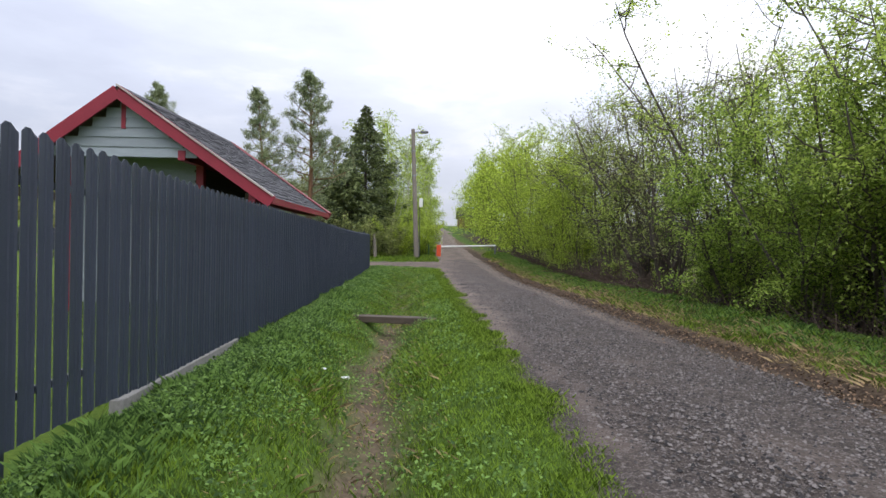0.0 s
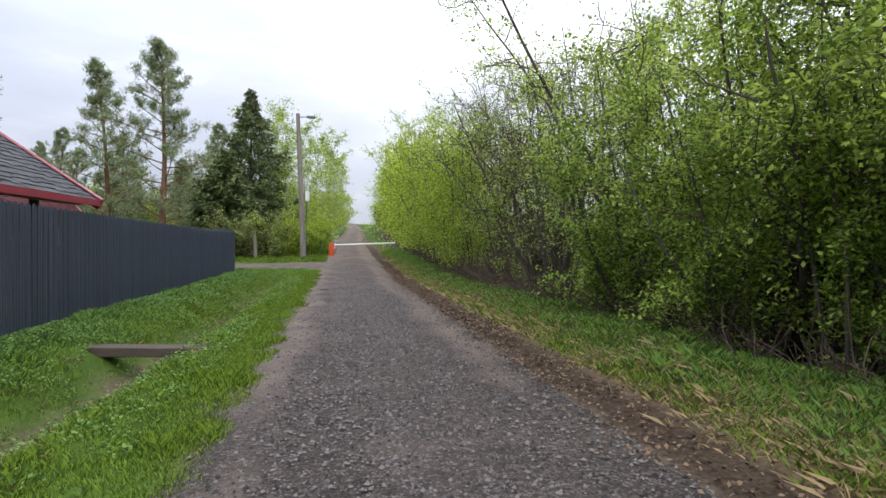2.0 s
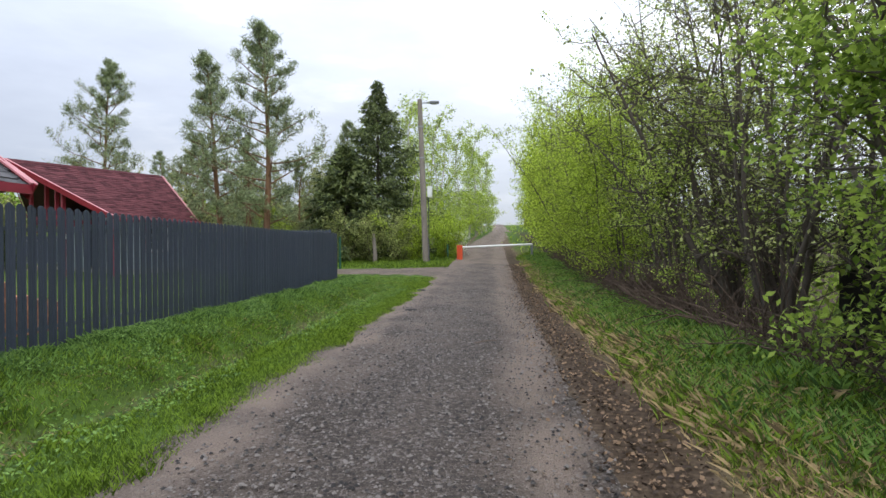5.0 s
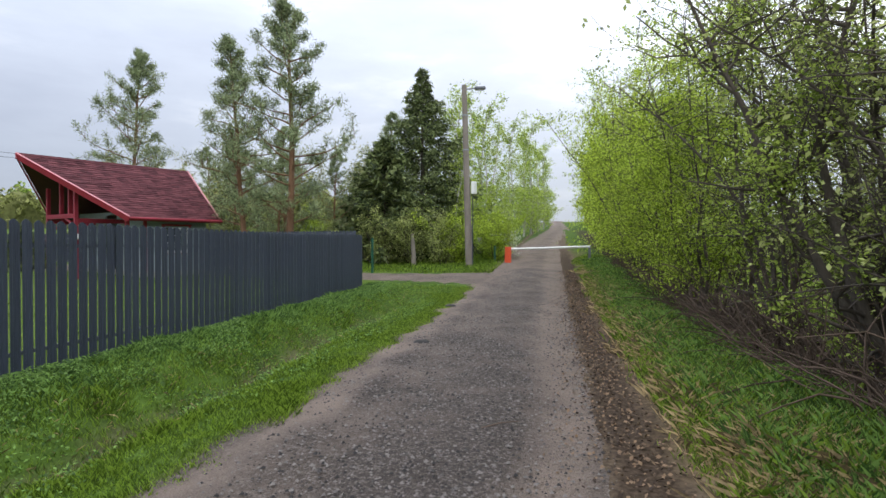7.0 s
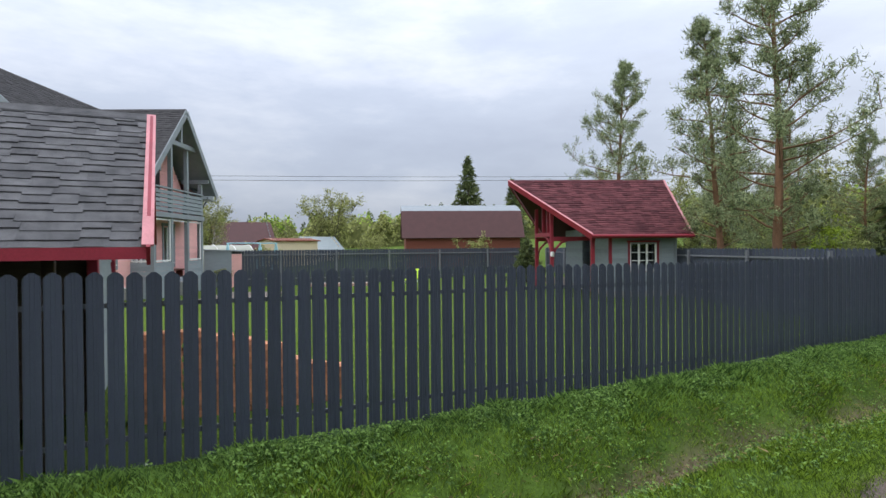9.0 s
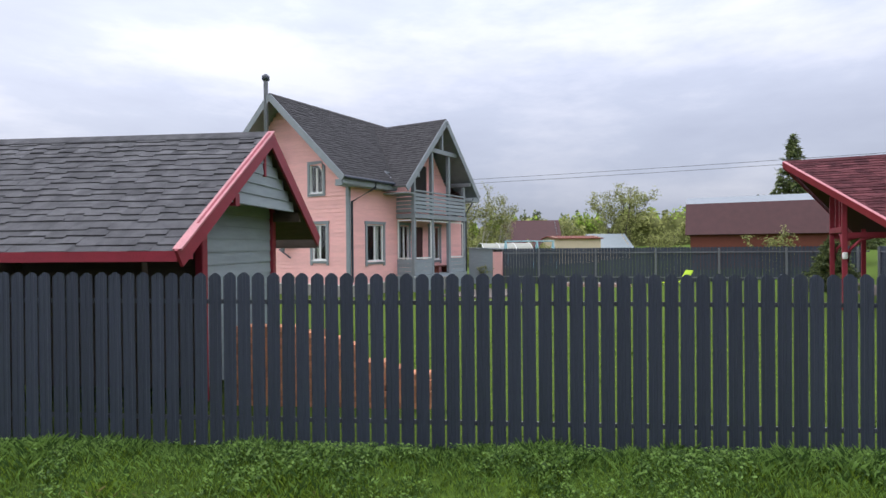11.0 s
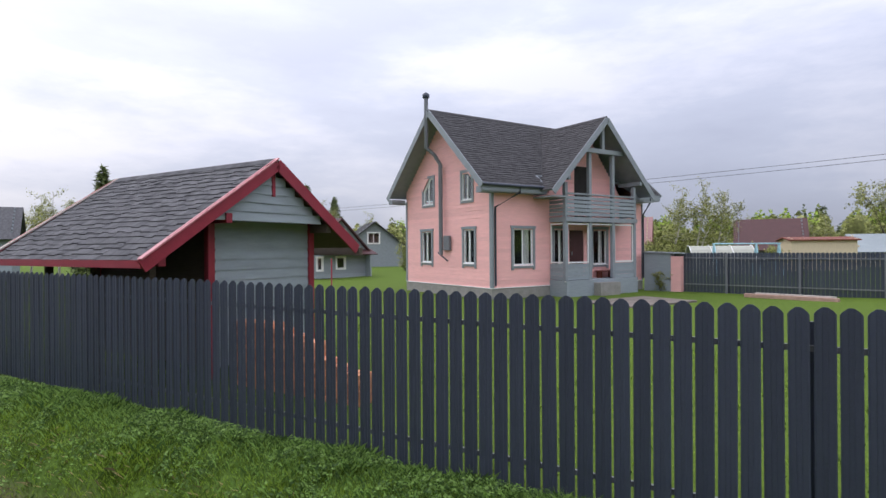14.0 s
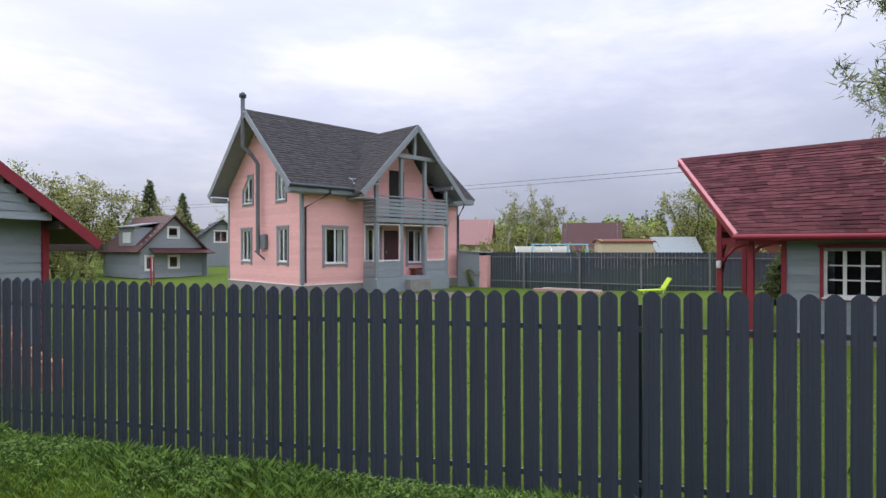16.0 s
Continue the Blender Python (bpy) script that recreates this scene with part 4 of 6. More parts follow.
    for z in (3.30, 3.46, 3.62, 3.78, 3.94):
        part("balcony_board", one_box((bay0 + 0.02, fr - 0.03, z), (bay1 - 0.02, fr + 0.012, z + 0.125)), M_GREY, root)
        part("balcony_board", one_box((bay0, 0.03, z), (bay0 + 0.035, fr - 0.04, z + 0.125)), M_GREY, root)
        part("balcony_board", one_box((bay1 - 0.035, 0.03, z), (bay1, fr - 0.04, z + 0.125)), M_GREY, root)
    part("balcony_rail", one_box((bay0, fr - 0.09, 4.14), (bay1, fr + 0.03, 4.20)), M_TRIM, root)
    for z in (0.74, 0.90, 1.06, 1.22):
        for a, b in ((posts[0], posts[1]), (posts[2], posts[3])):
            part("porch_board", one_box((a, fr - 0.05, z), (b, fr - 0.02, z + 0.155)), M_GREY, root)
        part("porch_board", one_box((bay0 + 0.02, 0.03, z), (bay0 + 0.05, fr - 0.1, z + 0.155)), M_GREY, root)
    for a, b in ((posts[0] + 0.075, posts[1] - 0.075), (posts[2] + 0.075, posts[3] - 0.075), (posts[1] + 0.075, posts[2] - 0.075)):
        bm = bmesh.new()
        lo = 1.40 if a != posts[1] + 0.075 else 0.75
        box(bm, (a, fr - 0.08, 2.94), (b, fr - 0.04, 3.0))
        if lo > 1:
            box(bm, (a, fr - 0.08, lo), (b, fr - 0.04, lo + 0.06))
            box(bm, (a, fr - 0.08, lo + 0.06), (a + 0.05, fr - 0.04, 2.94))
            box(bm, (b - 0.05, fr - 0.08, lo + 0.06), (b, fr - 0.04, 2.94))
        part("porch_frame", bm, M_WHITE, root, "white porch glazing frame")
    bm = bmesh.new()
    box(bm, (bay0 + 0.03, 0.05, 2.94), (bay0 + 0.07, fr - 0.16, 3.0))
    box(bm, (bay0 + 0.03, 0.05, 1.40), (bay0 + 0.07, fr - 0.16, 1.46))
    box(bm, (bay0 + 0.03, 0.05, 1.46), (bay0 + 0.07, 0.10, 2.94))
    part("porch_frame", bm, M_WHITE, root, "white porch glazing frame")
    part("white_drip", one_box((bay0 - 0.02, fr - 0.01, 0.66), (posts[1], fr + 0.03, 0.71)), M_WHITE, root)
    part("porch_bench", one_box((5.5, 0.08, 0.98), (6.5, 0.42, 1.04), 0.01), M_BROWN, root, "dark wooden porch bench")
    part("porch_bench_leg", one_box((5.6, 0.12, 0.72), (5.66, 0.38, 0.98)), M_BROWN, root)
    part("porch_bench_leg", one_box((6.34, 0.12, 0.72), (6.4, 0.38, 0.98)), M_BROWN, root)
    d = part("front_door", one_box((4.12, -0.06, 0.74), (4.93, 0.0, 2.74), 0.01), M_MAROON, root, "dark brown front door")
    part("handle", one_box((4.2, 0.0, 1.7), (4.24, 0.04, 1.86)), M_STEEL, d)
    # solid box; the unlit room behind the glazing is its near-black colour
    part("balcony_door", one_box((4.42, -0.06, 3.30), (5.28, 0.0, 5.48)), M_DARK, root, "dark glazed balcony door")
    # stove pipe up the gable
    gy = -3.15
    one_tube("stove_pipe", [(-0.20, gy, 1.75), (-0.20, gy, 5.55), (-0.42, gy - 0.10, 5.95), (-0.75, gy - 0.22, 6.25), (-0.75, gy - 0.22, 8.35)], 0.085, M_STEEL, root, 12, "grey steel stove pipe up the gable")
    one_tube("chimney_cap", [(-0.75, gy - 0.22, 8.30), (-0.75, gy - 0.22, 8.34), (-0.75, gy - 0.22, 8.48), (-0.75, gy - 0.22, 8.56)], [0.09, 0.145, 0.145, 0.05], M_FENCE, root, 12)
    part("meter_box", one_box((-0.16, gy + 0.1, 1.95), (-0.03, gy + 0.52, 2.55), 0.01), M_STEEL, root, "grey meter box")
    part("pipe_bracket", one_beam((-0.03, gy + 0.25, 1.5), (-0.28, gy - 0.1, 1.85), 0.05, 0.05), M_FENCE, root)
    ridge_cap(root, (XA, yp, ZP), (XB, yp, ZP), (0, W / 2 + O, ZE - ZP), (0, -W / 2 - O, ZE - ZP), M_SHINGLE_D)
    ridge_cap(root, (vc, yp + k, zc), (vc, P, zc), (-half, 0, ztip - zc), (half, 0, ztip - zc), M_SHINGLE_D)
    return root


build_fence()
build_shed()
build_house()


# ---- red-roofed summer kitchen: X runs along its ridge, Y away from the lane ----
def build_gazebo():
    root = empty("summer_kitchen", frame_at(-12.10, 23.48, 0.34, (0.207, 0.978)) @ Matrix.Diagonal((0.885, 0.885, 0.93, 1)))
    tagged(root, "blue-grey summer kitchen with red shingle roof and red posts", "garden house")
    ZE, ZP, D = 1.95, 3.95, 3.03
    el, er, rr, rl = (-1.70, 0, ZE), (1.66, 0, ZE), (2.15, D, ZP), (-3.87, D, ZP)
    shingle_roof(root, el, er, rr, rl, M_SHINGLE_R, 0.14, 0.31, 21, 0.06, M_MAROON)
    bl, br = (-1.70, 2 * D, ZE), (1.66, 2 * D, ZE)
    shingle_roof(root, br, bl, rl, rr, M_SHINGLE_R, 0.14, 0.31, 22, 0.06, M_MAROON)
    ridge_cap(root, rl, rr, (0, -D, ZE - ZP), (0, D, ZE - ZP), M_SHINGLE_R)
    up = Vector((0, -(ZP - ZE), D)).normalized()
    for e, r, sg in ((el, rl, -1), (er, rr, 1)):
        part("barge_board", one_beam((e[0] + sg * 0.02, e[1] - 0.02, ZE - 0.075), (r[0] + sg * 0.02, D, ZP - 0.075), 0.03, 0.19, up), M_RED, root, "dark red barge board")
        part("edge_strip", one_beam((e[0] + sg * 0.012, e[1] - 0.03, ZE + 0.024), (r[0] + sg * 0.012, D, ZP + 0.028), 0.07, 0.018, up), M_REDTOP, root, "worn pinkish edge strip")
        part("barge_board", one_beam((r[0] + sg * 0.02, D, ZP - 0.075), (e[0] + sg * 0.02, 2 * D + 0.02, ZE - 0.075), 0.03, 0.19, Vector((0, ZP - ZE, D)).normalized()), M_RED, root, "dark red barge board")
    part("eave_board", one_box((el[0], -0.035, ZE - 0.12), (er[0], 0.0, ZE + 0.01)), M_RED, root, "dark red eave board")
    one_tube("gutter", [(el[0] - 0.05, -0.09, ZE - 0.04), (er[0] + 0.05, -0.09, ZE - 0.06)], 0.05, M_RED, root, 8)
    # closed room with one window towards the lane
    X0, X1, Y0, Y1 = -0.95, 1.30, 0.42, 2 * D - 0.5
    wn_ = (0.66, 1.60, 0.80, 1.70)
    siding(root, M_GREY, pose(X0, Y0, 0, 0, 0, 0), X1 - X0, 0.15, 2.06, [wn_], None, 0.15, 0.06)
    siding(root, M_GREY, pose(X1, Y0, 0, 0, 0, 90), Y1 - Y0, 0.15, 2.2, (), None, 0.15, 0.06)
    siding(root, M_GREY, pose(X0, Y1, 0, 0, 0, -90), Y1 - Y0, 0.15, 2.2, [(2.2, 3.1, 0.2, 2.05)], None, 0.15, 0.06)
    siding(root, M_GREY, pose(X1, Y1, 0, 0, 0, 180), X1 - X0, 0.15, 2.06, (), None, 0.15, 0.06)
    part("plinth", one_box((X0 - 0.02, 0.3, -0.5), (X1 + 0.02, 2 * D - 0.4, 0.15)), M_CONC, root)
    part("porch_floor", one_box((-2.9, 0.3, -0.5), (X0 - 0.03, 2 * D - 0.4, -0.18)), M_PATIO, root)
    add_window(root, pose(X0, Y0, 0, 0, 0, 0), wn_[0], wn_[1], wn_[2], wn_[3], 2, 2, 0.06, trim=M_RED, curtain=False, ears=False)
    for x in (X0, X1):
        part("corner_post", one_box((x - 0.045, Y0 - 0.03, 0.15), (x + 0.045, Y0 + 0.06, 2.05)), M_TRIM if x > 0 else M_RED, root)
    # open porch under the prow: posts, braces and a beam
    for x, y in ((-2.55, 1.9), (-2.55, 2 * D - 1.9), (-1.55, 0.45), (-1.55, 2 * D - 0.5)):
        ztop = ZE - 0.05 + (min(y, 2 * D - y)) * (ZP - ZE) / D - 0.16
        part("post", one_box((x - 0.06, y - 0.06, -0.18), (x + 0.06, y + 0.06, ztop), 0.008), M_RED, root, "dark red post")
    for y in (1.9, 2 * D - 1.9):
        part("tie_beam", one_box((-2.6, y - 0.05, 1.78), (X0, y + 0.05, 1.92)), M_RED, root)
        one_tube("brace", [(-2.5, y, 1.15), (-2.42, y, 1.5), (-2.2, y, 1.72), (-1.9, y, 1.82)], 0.045, M_RED, root, 6)
    part("tie_beam", one_box((-2.62, 1.9, 1.93), (-2.5, 2 * D - 1.9, 2.07)), M_RED, root)
    one_tube("brace", [(-2.55, 2.0, 1.2), (-2.55, 2.1, 1.55), (-2.55, 2.35, 1.82), (-2.55, 2.7, 1.92)], 0.045, M_RED, root, 6)
    part("king_post", one_box((-2.61, D - 0.05, 2.07), (-2.49, D + 0.05, ZP - 0.2)), M_RED, root)
    part("king_strut", one_box((-2.61, D - 0.75, 2.07), (-2.49, D - 0.65, ZP - 0.62)), M_RED, root)
    # unseen partition added so the window backs onto painted darkness
    part("dark_screen", one_box((-0.3, 2.0, 0.2), (X1 - 0.1, 2.1, 2.0)), M_DARK, root)
    # lamp hung by the porch
    lamp = empty("wall_lantern", pose(*(root.matrix_world @ Vector((-2.55, 1.82, 1.35)))))
    tagged(lamp, "small white lantern hung on a red post", "lantern")
    part("globe", one_box((-0.05, -0.05, -0.1), (0.05, 0.05, 0.06), 0.02), M_WHITE, lamp)
    part("bracket", one_box((-0.015, -0.015, 0.06), (0.015, 0.1, 0.12)), M_RED, lamp)


# ---- plain neighbours ----
def simple_house(name, label, a, b, depth, z0, eave, ridge, wall, roof, along=True, over=0.35, windows=(), category="house", gambrel=0.0, board=0.3, size=1.0):
    """A gabled building whose front runs from a to b, seen with its depth behind (to the left of a to b is inside)."""
    a, b = Vector((*a, 0)), Vector((*b, 0))
    w = (b - a).length / size
    root = empty(name, frame_at(a.x, a.y, z0, b - a) @ Matrix.Scale(size, 4))
    tagged(root, label, category)
    roof_fn = None
    ends = None
    if along:
        sl = (ridge - eave) / (depth / 2)
        ends = lambda z: (max(0.0, (z - eave) / sl), depth - max(0.0, (z - eave) / sl))
        siding(root, wall, pose(0, 0, 0), w, 0, eave, [q[:4] for q in windows], None, board, 0.1)
        siding(root, wall, pose(w, depth, 0, 0, 0, 180), w, 0, eave, (), None, board * 2, 0.1)
        siding(root, wall, pose(w, 0, 0, 0, 0, 90), depth, 0, ridge - 0.05, (), ends, board, 0.1)
        siding(root, wall, pose(0, depth, 0, 0, 0, -90), depth, 0, ridge - 0.05, (), ends, board, 0.1)
        if gambrel:
            part("roof", one_slab([(-over, -over, eave - 0.1), (w + over, -over, eave - 0.1), (w + over, depth * 0.18, eave + gambrel), (-over, depth * 0.18, eave + gambrel)], 0.08), roof, root)
            part("roof", one_slab([(-over, depth * 0.18, eave + gambrel), (w + over, depth * 0.18, eave + gambrel), (w + over, depth / 2, ridge), (-over, depth / 2, ridge)], 0.08), M_TRIM, root)
            part("roof", one_slab([(w + over, depth + over, eave - 0.1), (-over, depth + over, eave - 0.1), (-over, depth / 2, ridge), (w + over, depth / 2, ridge)], 0.08), roof, root)
        else:
            ze = eave - over * sl
            part("roof", one_slab([(-over, -over, ze), (w + over, -over, ze), (w + over, depth / 2, ridge), (-over, depth / 2, ridge)], 0.09), roof, root)
            part("roof", one_slab([(w + over, depth + over, ze), (-over, depth + over, ze), (-over, depth / 2, ridge), (w + over, depth / 2, ridge)], 0.09), roof, root)
    else:
        sl = (ridge - eave) / (w / 2)
        ends = lambda z: (max(0.0, (z - eave) / sl), w - max(0.0, (z - eave) / sl))
        siding(root, wall, pose(0, 0, 0), w, 0, ridge - 0.05, [q[:4] for q in windows], ends, board, 0.1)
        siding(root, wall, pose(w, depth, 0, 0, 0, 180), w, 0, ridge - 0.05, (), ends, board * 2, 0.1)
        siding(root, wall, pose(w, 0, 0, 0, 0, 90), depth, 0, eave, (), None, board, 0.1)
        siding(root, wall, pose(0, depth, 0, 0, 0, -90), depth, 0, eave, (), None, board, 0.1)
        ze = eave - over * sl
        part("roof", one_slab([(-over, depth + over, ze), (-over, -over, ze), (w / 2, -over, ridge), (w / 2, depth + over, ridge)], 0.09), roof, root)
        part("roof", one_slab([(w + over, -over, ze), (w + over, depth + over, ze), (w / 2, depth + over, ridge), (w / 2, -over, ridge)], 0.09), roof, root)
    part("floor_slab", one_box((0.12, 0.12, -0.2), (w - 0.12, depth - 0.12, 0.05)), M_DARK, root)
    for q in windows:
        add_window(root, pose(0, 0, 0), q[0], q[1], q[2], q[3], q[4] if len(q) > 4 else 0, 0, 0.1, trim=M_WHITE, curtain=False, ears=False)
    return root


def build_neighbours():
    far_fence("back_fence", (-24.2, 10.6), (-24.1, 26.0), 1.60, "dark steel fence with grey posts behind the lawn", 0.16)
    far_fence("side_fence", (-24.05, 26.3), (at_sd(FENCE_END, -0.12)[0], at_sd(FENCE_END, -0.12)[1]), 1.5, "dark steel fence closing the garden beside the pines", 0.25, True)
    hut = empty("tool_hut", frame_at(-23.85, 10.2, 0.15, (0, 1)))
    tagged(hut, "low grey and pink garden hut by the back fence", "hut")
    part("body", one_box((0, -0.0, 0), (1.1, 0.5, 1.6)), M_GREY, hut)
    part("side", one_box((1.104, 0.0, 0), (1.5, 0.5, 1.45)), M_PINK, hut, "pink painted side")
    part("lid", one_slab([(-0.06, -0.06, 1.66), (1.56, -0.06, 1.60), (1.56, 0.56, 1.60), (-0.06, 0.56, 1.66)], 0.05), M_TRIM, hut)
    simple_house("barn", "brown log barn under a maroon metal roof", (-31.46, 20.66), (-30.14, 27.59), 5.0, 0.45, 2.35, 4.75, M_BROWN, M_MAROON, True, 0.3, category="barn", gambrel=1.9, size=0.851)
    simple_house("red_roofed_house", "small house with a maroon metal roof beyond the gardens", (-44.15, 8.85), (-45.08, 12.77), 5.5, 0.5, 1.9, 4.4, M_GREY, M_MAROON, True, 0.4, ((1.2, 2.2, 0.8, 1.7),), size=0.790)
    simple_house("cream_outbuilding", "cream boarded outbuilding with a brown roof edge", (-39.45, 12.93), (-40.9, 16.0), 3.2, 0.5, 2.35, 2.55, M_CREAM, M_BROWN, True, 0.2, category="outbuilding", size=0.804)
    simple_house("pale_roofed_house", "low house with a pale metal roof", (-45.3, 15.7), (-46.34, 18.21), 4.0, 0.4, 1.8, 3.1, M_CREAM, M_PALE, True, 0.4, ((0.6, 1.3, 0.7, 1.5), (2.4, 3.1, 0.7, 1.5)), size=0.764)
    simple_house("rose_roofed_house", "white gabled house with a rose metal roof", (-40.09, -1.31), (-41.71, 3.32), 6.0, 0.3, 2.6, 4.9, M_CREAM, mat("rose_metal_roof", (0.25, 0.13, 0.125), 0.6), True, 0.4, ((4.0, 4.8, 1.2, 2.2),), size=0.824)
    # grey cottage towards the south-west
    c = simple_house("grey_cottage", "grey boarded cottage with a dark red roof edge", (-20.63, -8.9), (-24.46, -8.32), 6.0, 0.2, 2.15, 4.45, M_GREY, M_MAROON, False, 0.35, ((1.95, 2.65, 2.85, 3.55, 0), (2.0, 2.65, 0.7, 1.5), (0.4, 0.8, 0.6, 1.5)), size=0.846)
    part("porch_roof", one_slab([(0.6, -0.9, 1.75), (5.0, -0.9, 1.75), (5.0, 0.0, 2.1), (0.6, 0.0, 2.1)], 0.07), M_MAROON, c)
    part("dormer", one_box((0.10, 1.0, 1.9), (1.9, 3.6, 3.55)), M_GREY, c, "grey boarded dormer")
    part("dormer_roof", one_slab([(2.2, 0.8, 3.95), (-0.2, 0.8, 3.55), (-0.2, 3.8, 3.55), (2.2, 3.8, 3.95)], 0.06), M_TRIM, c)
    part("dormer_window", one_box((0.04, 1.6, 2.45), (0.096, 2.8, 3.2)), M_WHITE, c)
    part("porch_wall", one_box((4.4, -0.8, 0), (4.5, -0.1, 1.75)), M_GREY, c)
    simple_house("white_chalet", "white gabled house with dark crossed balcony rails", (-30.47, -18.0), (-34.69, -15.32), 7.0, 0.3, 2.6, 5.0, M_TRIM, M_SHINGLE_D, False, 0.5, ((2.4, 3.6, 2.7, 3.8, 1),), size=0.807)
    simple_house("slate_roofed_house", "long house under a grey slate roof", (-10.2, -28.24), (-3.2, -30.2), 7.0, 0.2, 3.6, 6.0, M_GREY, M_SHINGLE, True, 0.5, ((2.0, 3.2, 0.9, 1.9, 1), (5.5, 6.7, 0.9, 1.9, 1)), size=0.78)
    b = simple_house("end_building", "brick building at the far end of the lane", (-14.2, 118.0), (-8.0, 119.4), 7, gh(-12, 118) - 0.2, 2.6, 4.6, M_BROWN, M_SHINGLE_D, True, 0.4, ((3.2, 4.6, 0.6, 2.4),), category="building")
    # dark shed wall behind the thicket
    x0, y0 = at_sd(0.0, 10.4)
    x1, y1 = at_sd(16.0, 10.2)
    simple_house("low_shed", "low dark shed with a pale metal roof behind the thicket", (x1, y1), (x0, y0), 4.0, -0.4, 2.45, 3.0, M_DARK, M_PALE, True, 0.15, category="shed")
    # greenhouse
    gx, gy = -34.31, 8.87
    g = empty("greenhouse", frame_at(gx, gy, 0.4, (-0.5, 0.86)) @ Matrix.Scale(0.86, 4))
    tagged(g, "arched greenhouse under milky film", "greenhouse")
    bm = bmesh.new()
    prev = None
    for i in range(13):
        a = math.pi * i / 12
        row = [bm.verts.new((x, 1.3 - 1.3 * math.cos(a), 1.9 * math.sin(a))) for x in (0, 4.0)]
        if prev:
            bm.faces.new((prev[0], prev[1], row[1], row[0]))
        prev = row
    bmesh.ops.holes_fill(bm, edges=[e for e in bm.edges if e.is_boundary])
    part("cover", bm, M_FILM, g)
    for x in (0, 1.33, 2.66, 4.0):
        one_tube("hoop", [(x, 1.3 - 1.32 * math.cos(math.pi * i / 10), 1.93 * math.sin(math.pi * i / 10)) for i in range(11)], 0.03, M_WHITE, g, 5)
    sw = empty("swing_frame", frame_at(-33.06, 10.38, 0.4, (-0.62, 0.78)) @ Matrix.Scale(0.86, 4))
    tagged(sw, "pale blue steel swing frame in the next garden", "swing frame")
    for x in (0, 2.6, 4.0):
        one_tube("leg", [(x, -0.5, 0), (x, 0, 2.0)], 0.06, M_BLUE, sw, 6)
        one_tube("leg", [(x, 0.5, 0), (x, 0, 2.0)], 0.06, M_BLUE, sw, 6)
    one_tube("crossbar", [(-0.1, 0, 2.02), (4.1, 0, 2.02)], 0.05, M_BLUE, sw, 6)
    # lawn things
    ch = empty("sun_lounger", frame_at(-22.9, 19.1, gh(-22.9, 19.1), (-0.45, 0.89)) @ Matrix.Scale(0.78, 4))
    tagged(ch, "lime green garden lounger with raised back on the lawn", "lounger")
    part("backrest", one_slab([(0.18, -0.30, 0.20), (0.18, 0.30, 0.20), (0.50, 0.30, 0.72), (0.50, -0.30, 0.72)], 0.05), M_LIME, ch)
    part("seat", one_slab([(-0.95, -0.30, 0.16), (0.20, -0.30, 0.21), (0.20, 0.30, 0.21), (-0.95, 0.30, 0.16)], 0.05), M_LIME, ch)
    for x in (-0.8, 0.1):
        for y in (-0.26, 0.26):
            part("leg", one_beam((x, y, 0.0), (x, y, 0.15), 0.03, 0.03, (0, 1, 0)), M_WHITE, ch)
    edg = empty("timber_edging", frame_at(-22.66, 14.3, gh(-22.66, 14.3), (0.17, 0.98)))
    tagged(edg, "pale timber edging of a garden bed on the lawn", "bed edging")
    part("timber", one_box((0, 0, 0.0), (2.9, 0.16, 0.14), 0.01), mat("pink_timber", (0.42, 0.27, 0.22), 0.8), edg)
    part("timber", one_box((0.2, 0.4, 0.0), (2.7, 0.55, 0.16), 0.01), mat("grey_timber", (0.42, 0.38, 0.35), 0.8), edg)
    pat = empty("patio", frame_at(-17.09, 11.3, gh(-17.09, 11.3 + 0.5), (-0.963, 0.272)))
    tagged(pat, "trodden sandy paving before the porch", "paving")
    for i in range(4):
        for j in range(3):
            part("slab", one_box((i * 0.82, -j * 0.72, -0.1), (i * 0.82 + 0.79, -j * 0.72 + 0.69, 0.06), 0.012), M_PATIO, pat)
    # play frame by the cottage
    pf = empty("play_frame", frame_at(-18.1, -3.7, 0.2, (0.6, 0.8)) @ Matrix.Scale(0.88, 4))
    tagged(pf, "red tubular play frame on the far lawn", "play frame")
    for a, b in (((0, 0, 0), (0.3, 0, 1.5)), ((0.6, 0, 0), (0.3, 0, 1.5)), ((2.0, 0, 0), (2.3, 0, 1.5)), ((2.6, 0, 0), (2.3, 0, 1.5)), ((0.3, 0, 1.5), (2.3, 0, 1.5))):
        one_tube("tube", [a, b], 0.03, M_RED, pf, 6)
    # overhead wires
    for z, y in ((5.6, 2.0), (5.9, 3.5)):
        pts = [(-40, -40 + i * 9.0, z + 0.05 * (i - 6) ** 2 * 0.4 + i * 0.18) for i in range(13)]
        w = one_tube("overhead_wire", pts, 0.014, M_FENCE, None, 4)
        tagged(w, "thin dark overhead wire across the gardens", "wire")


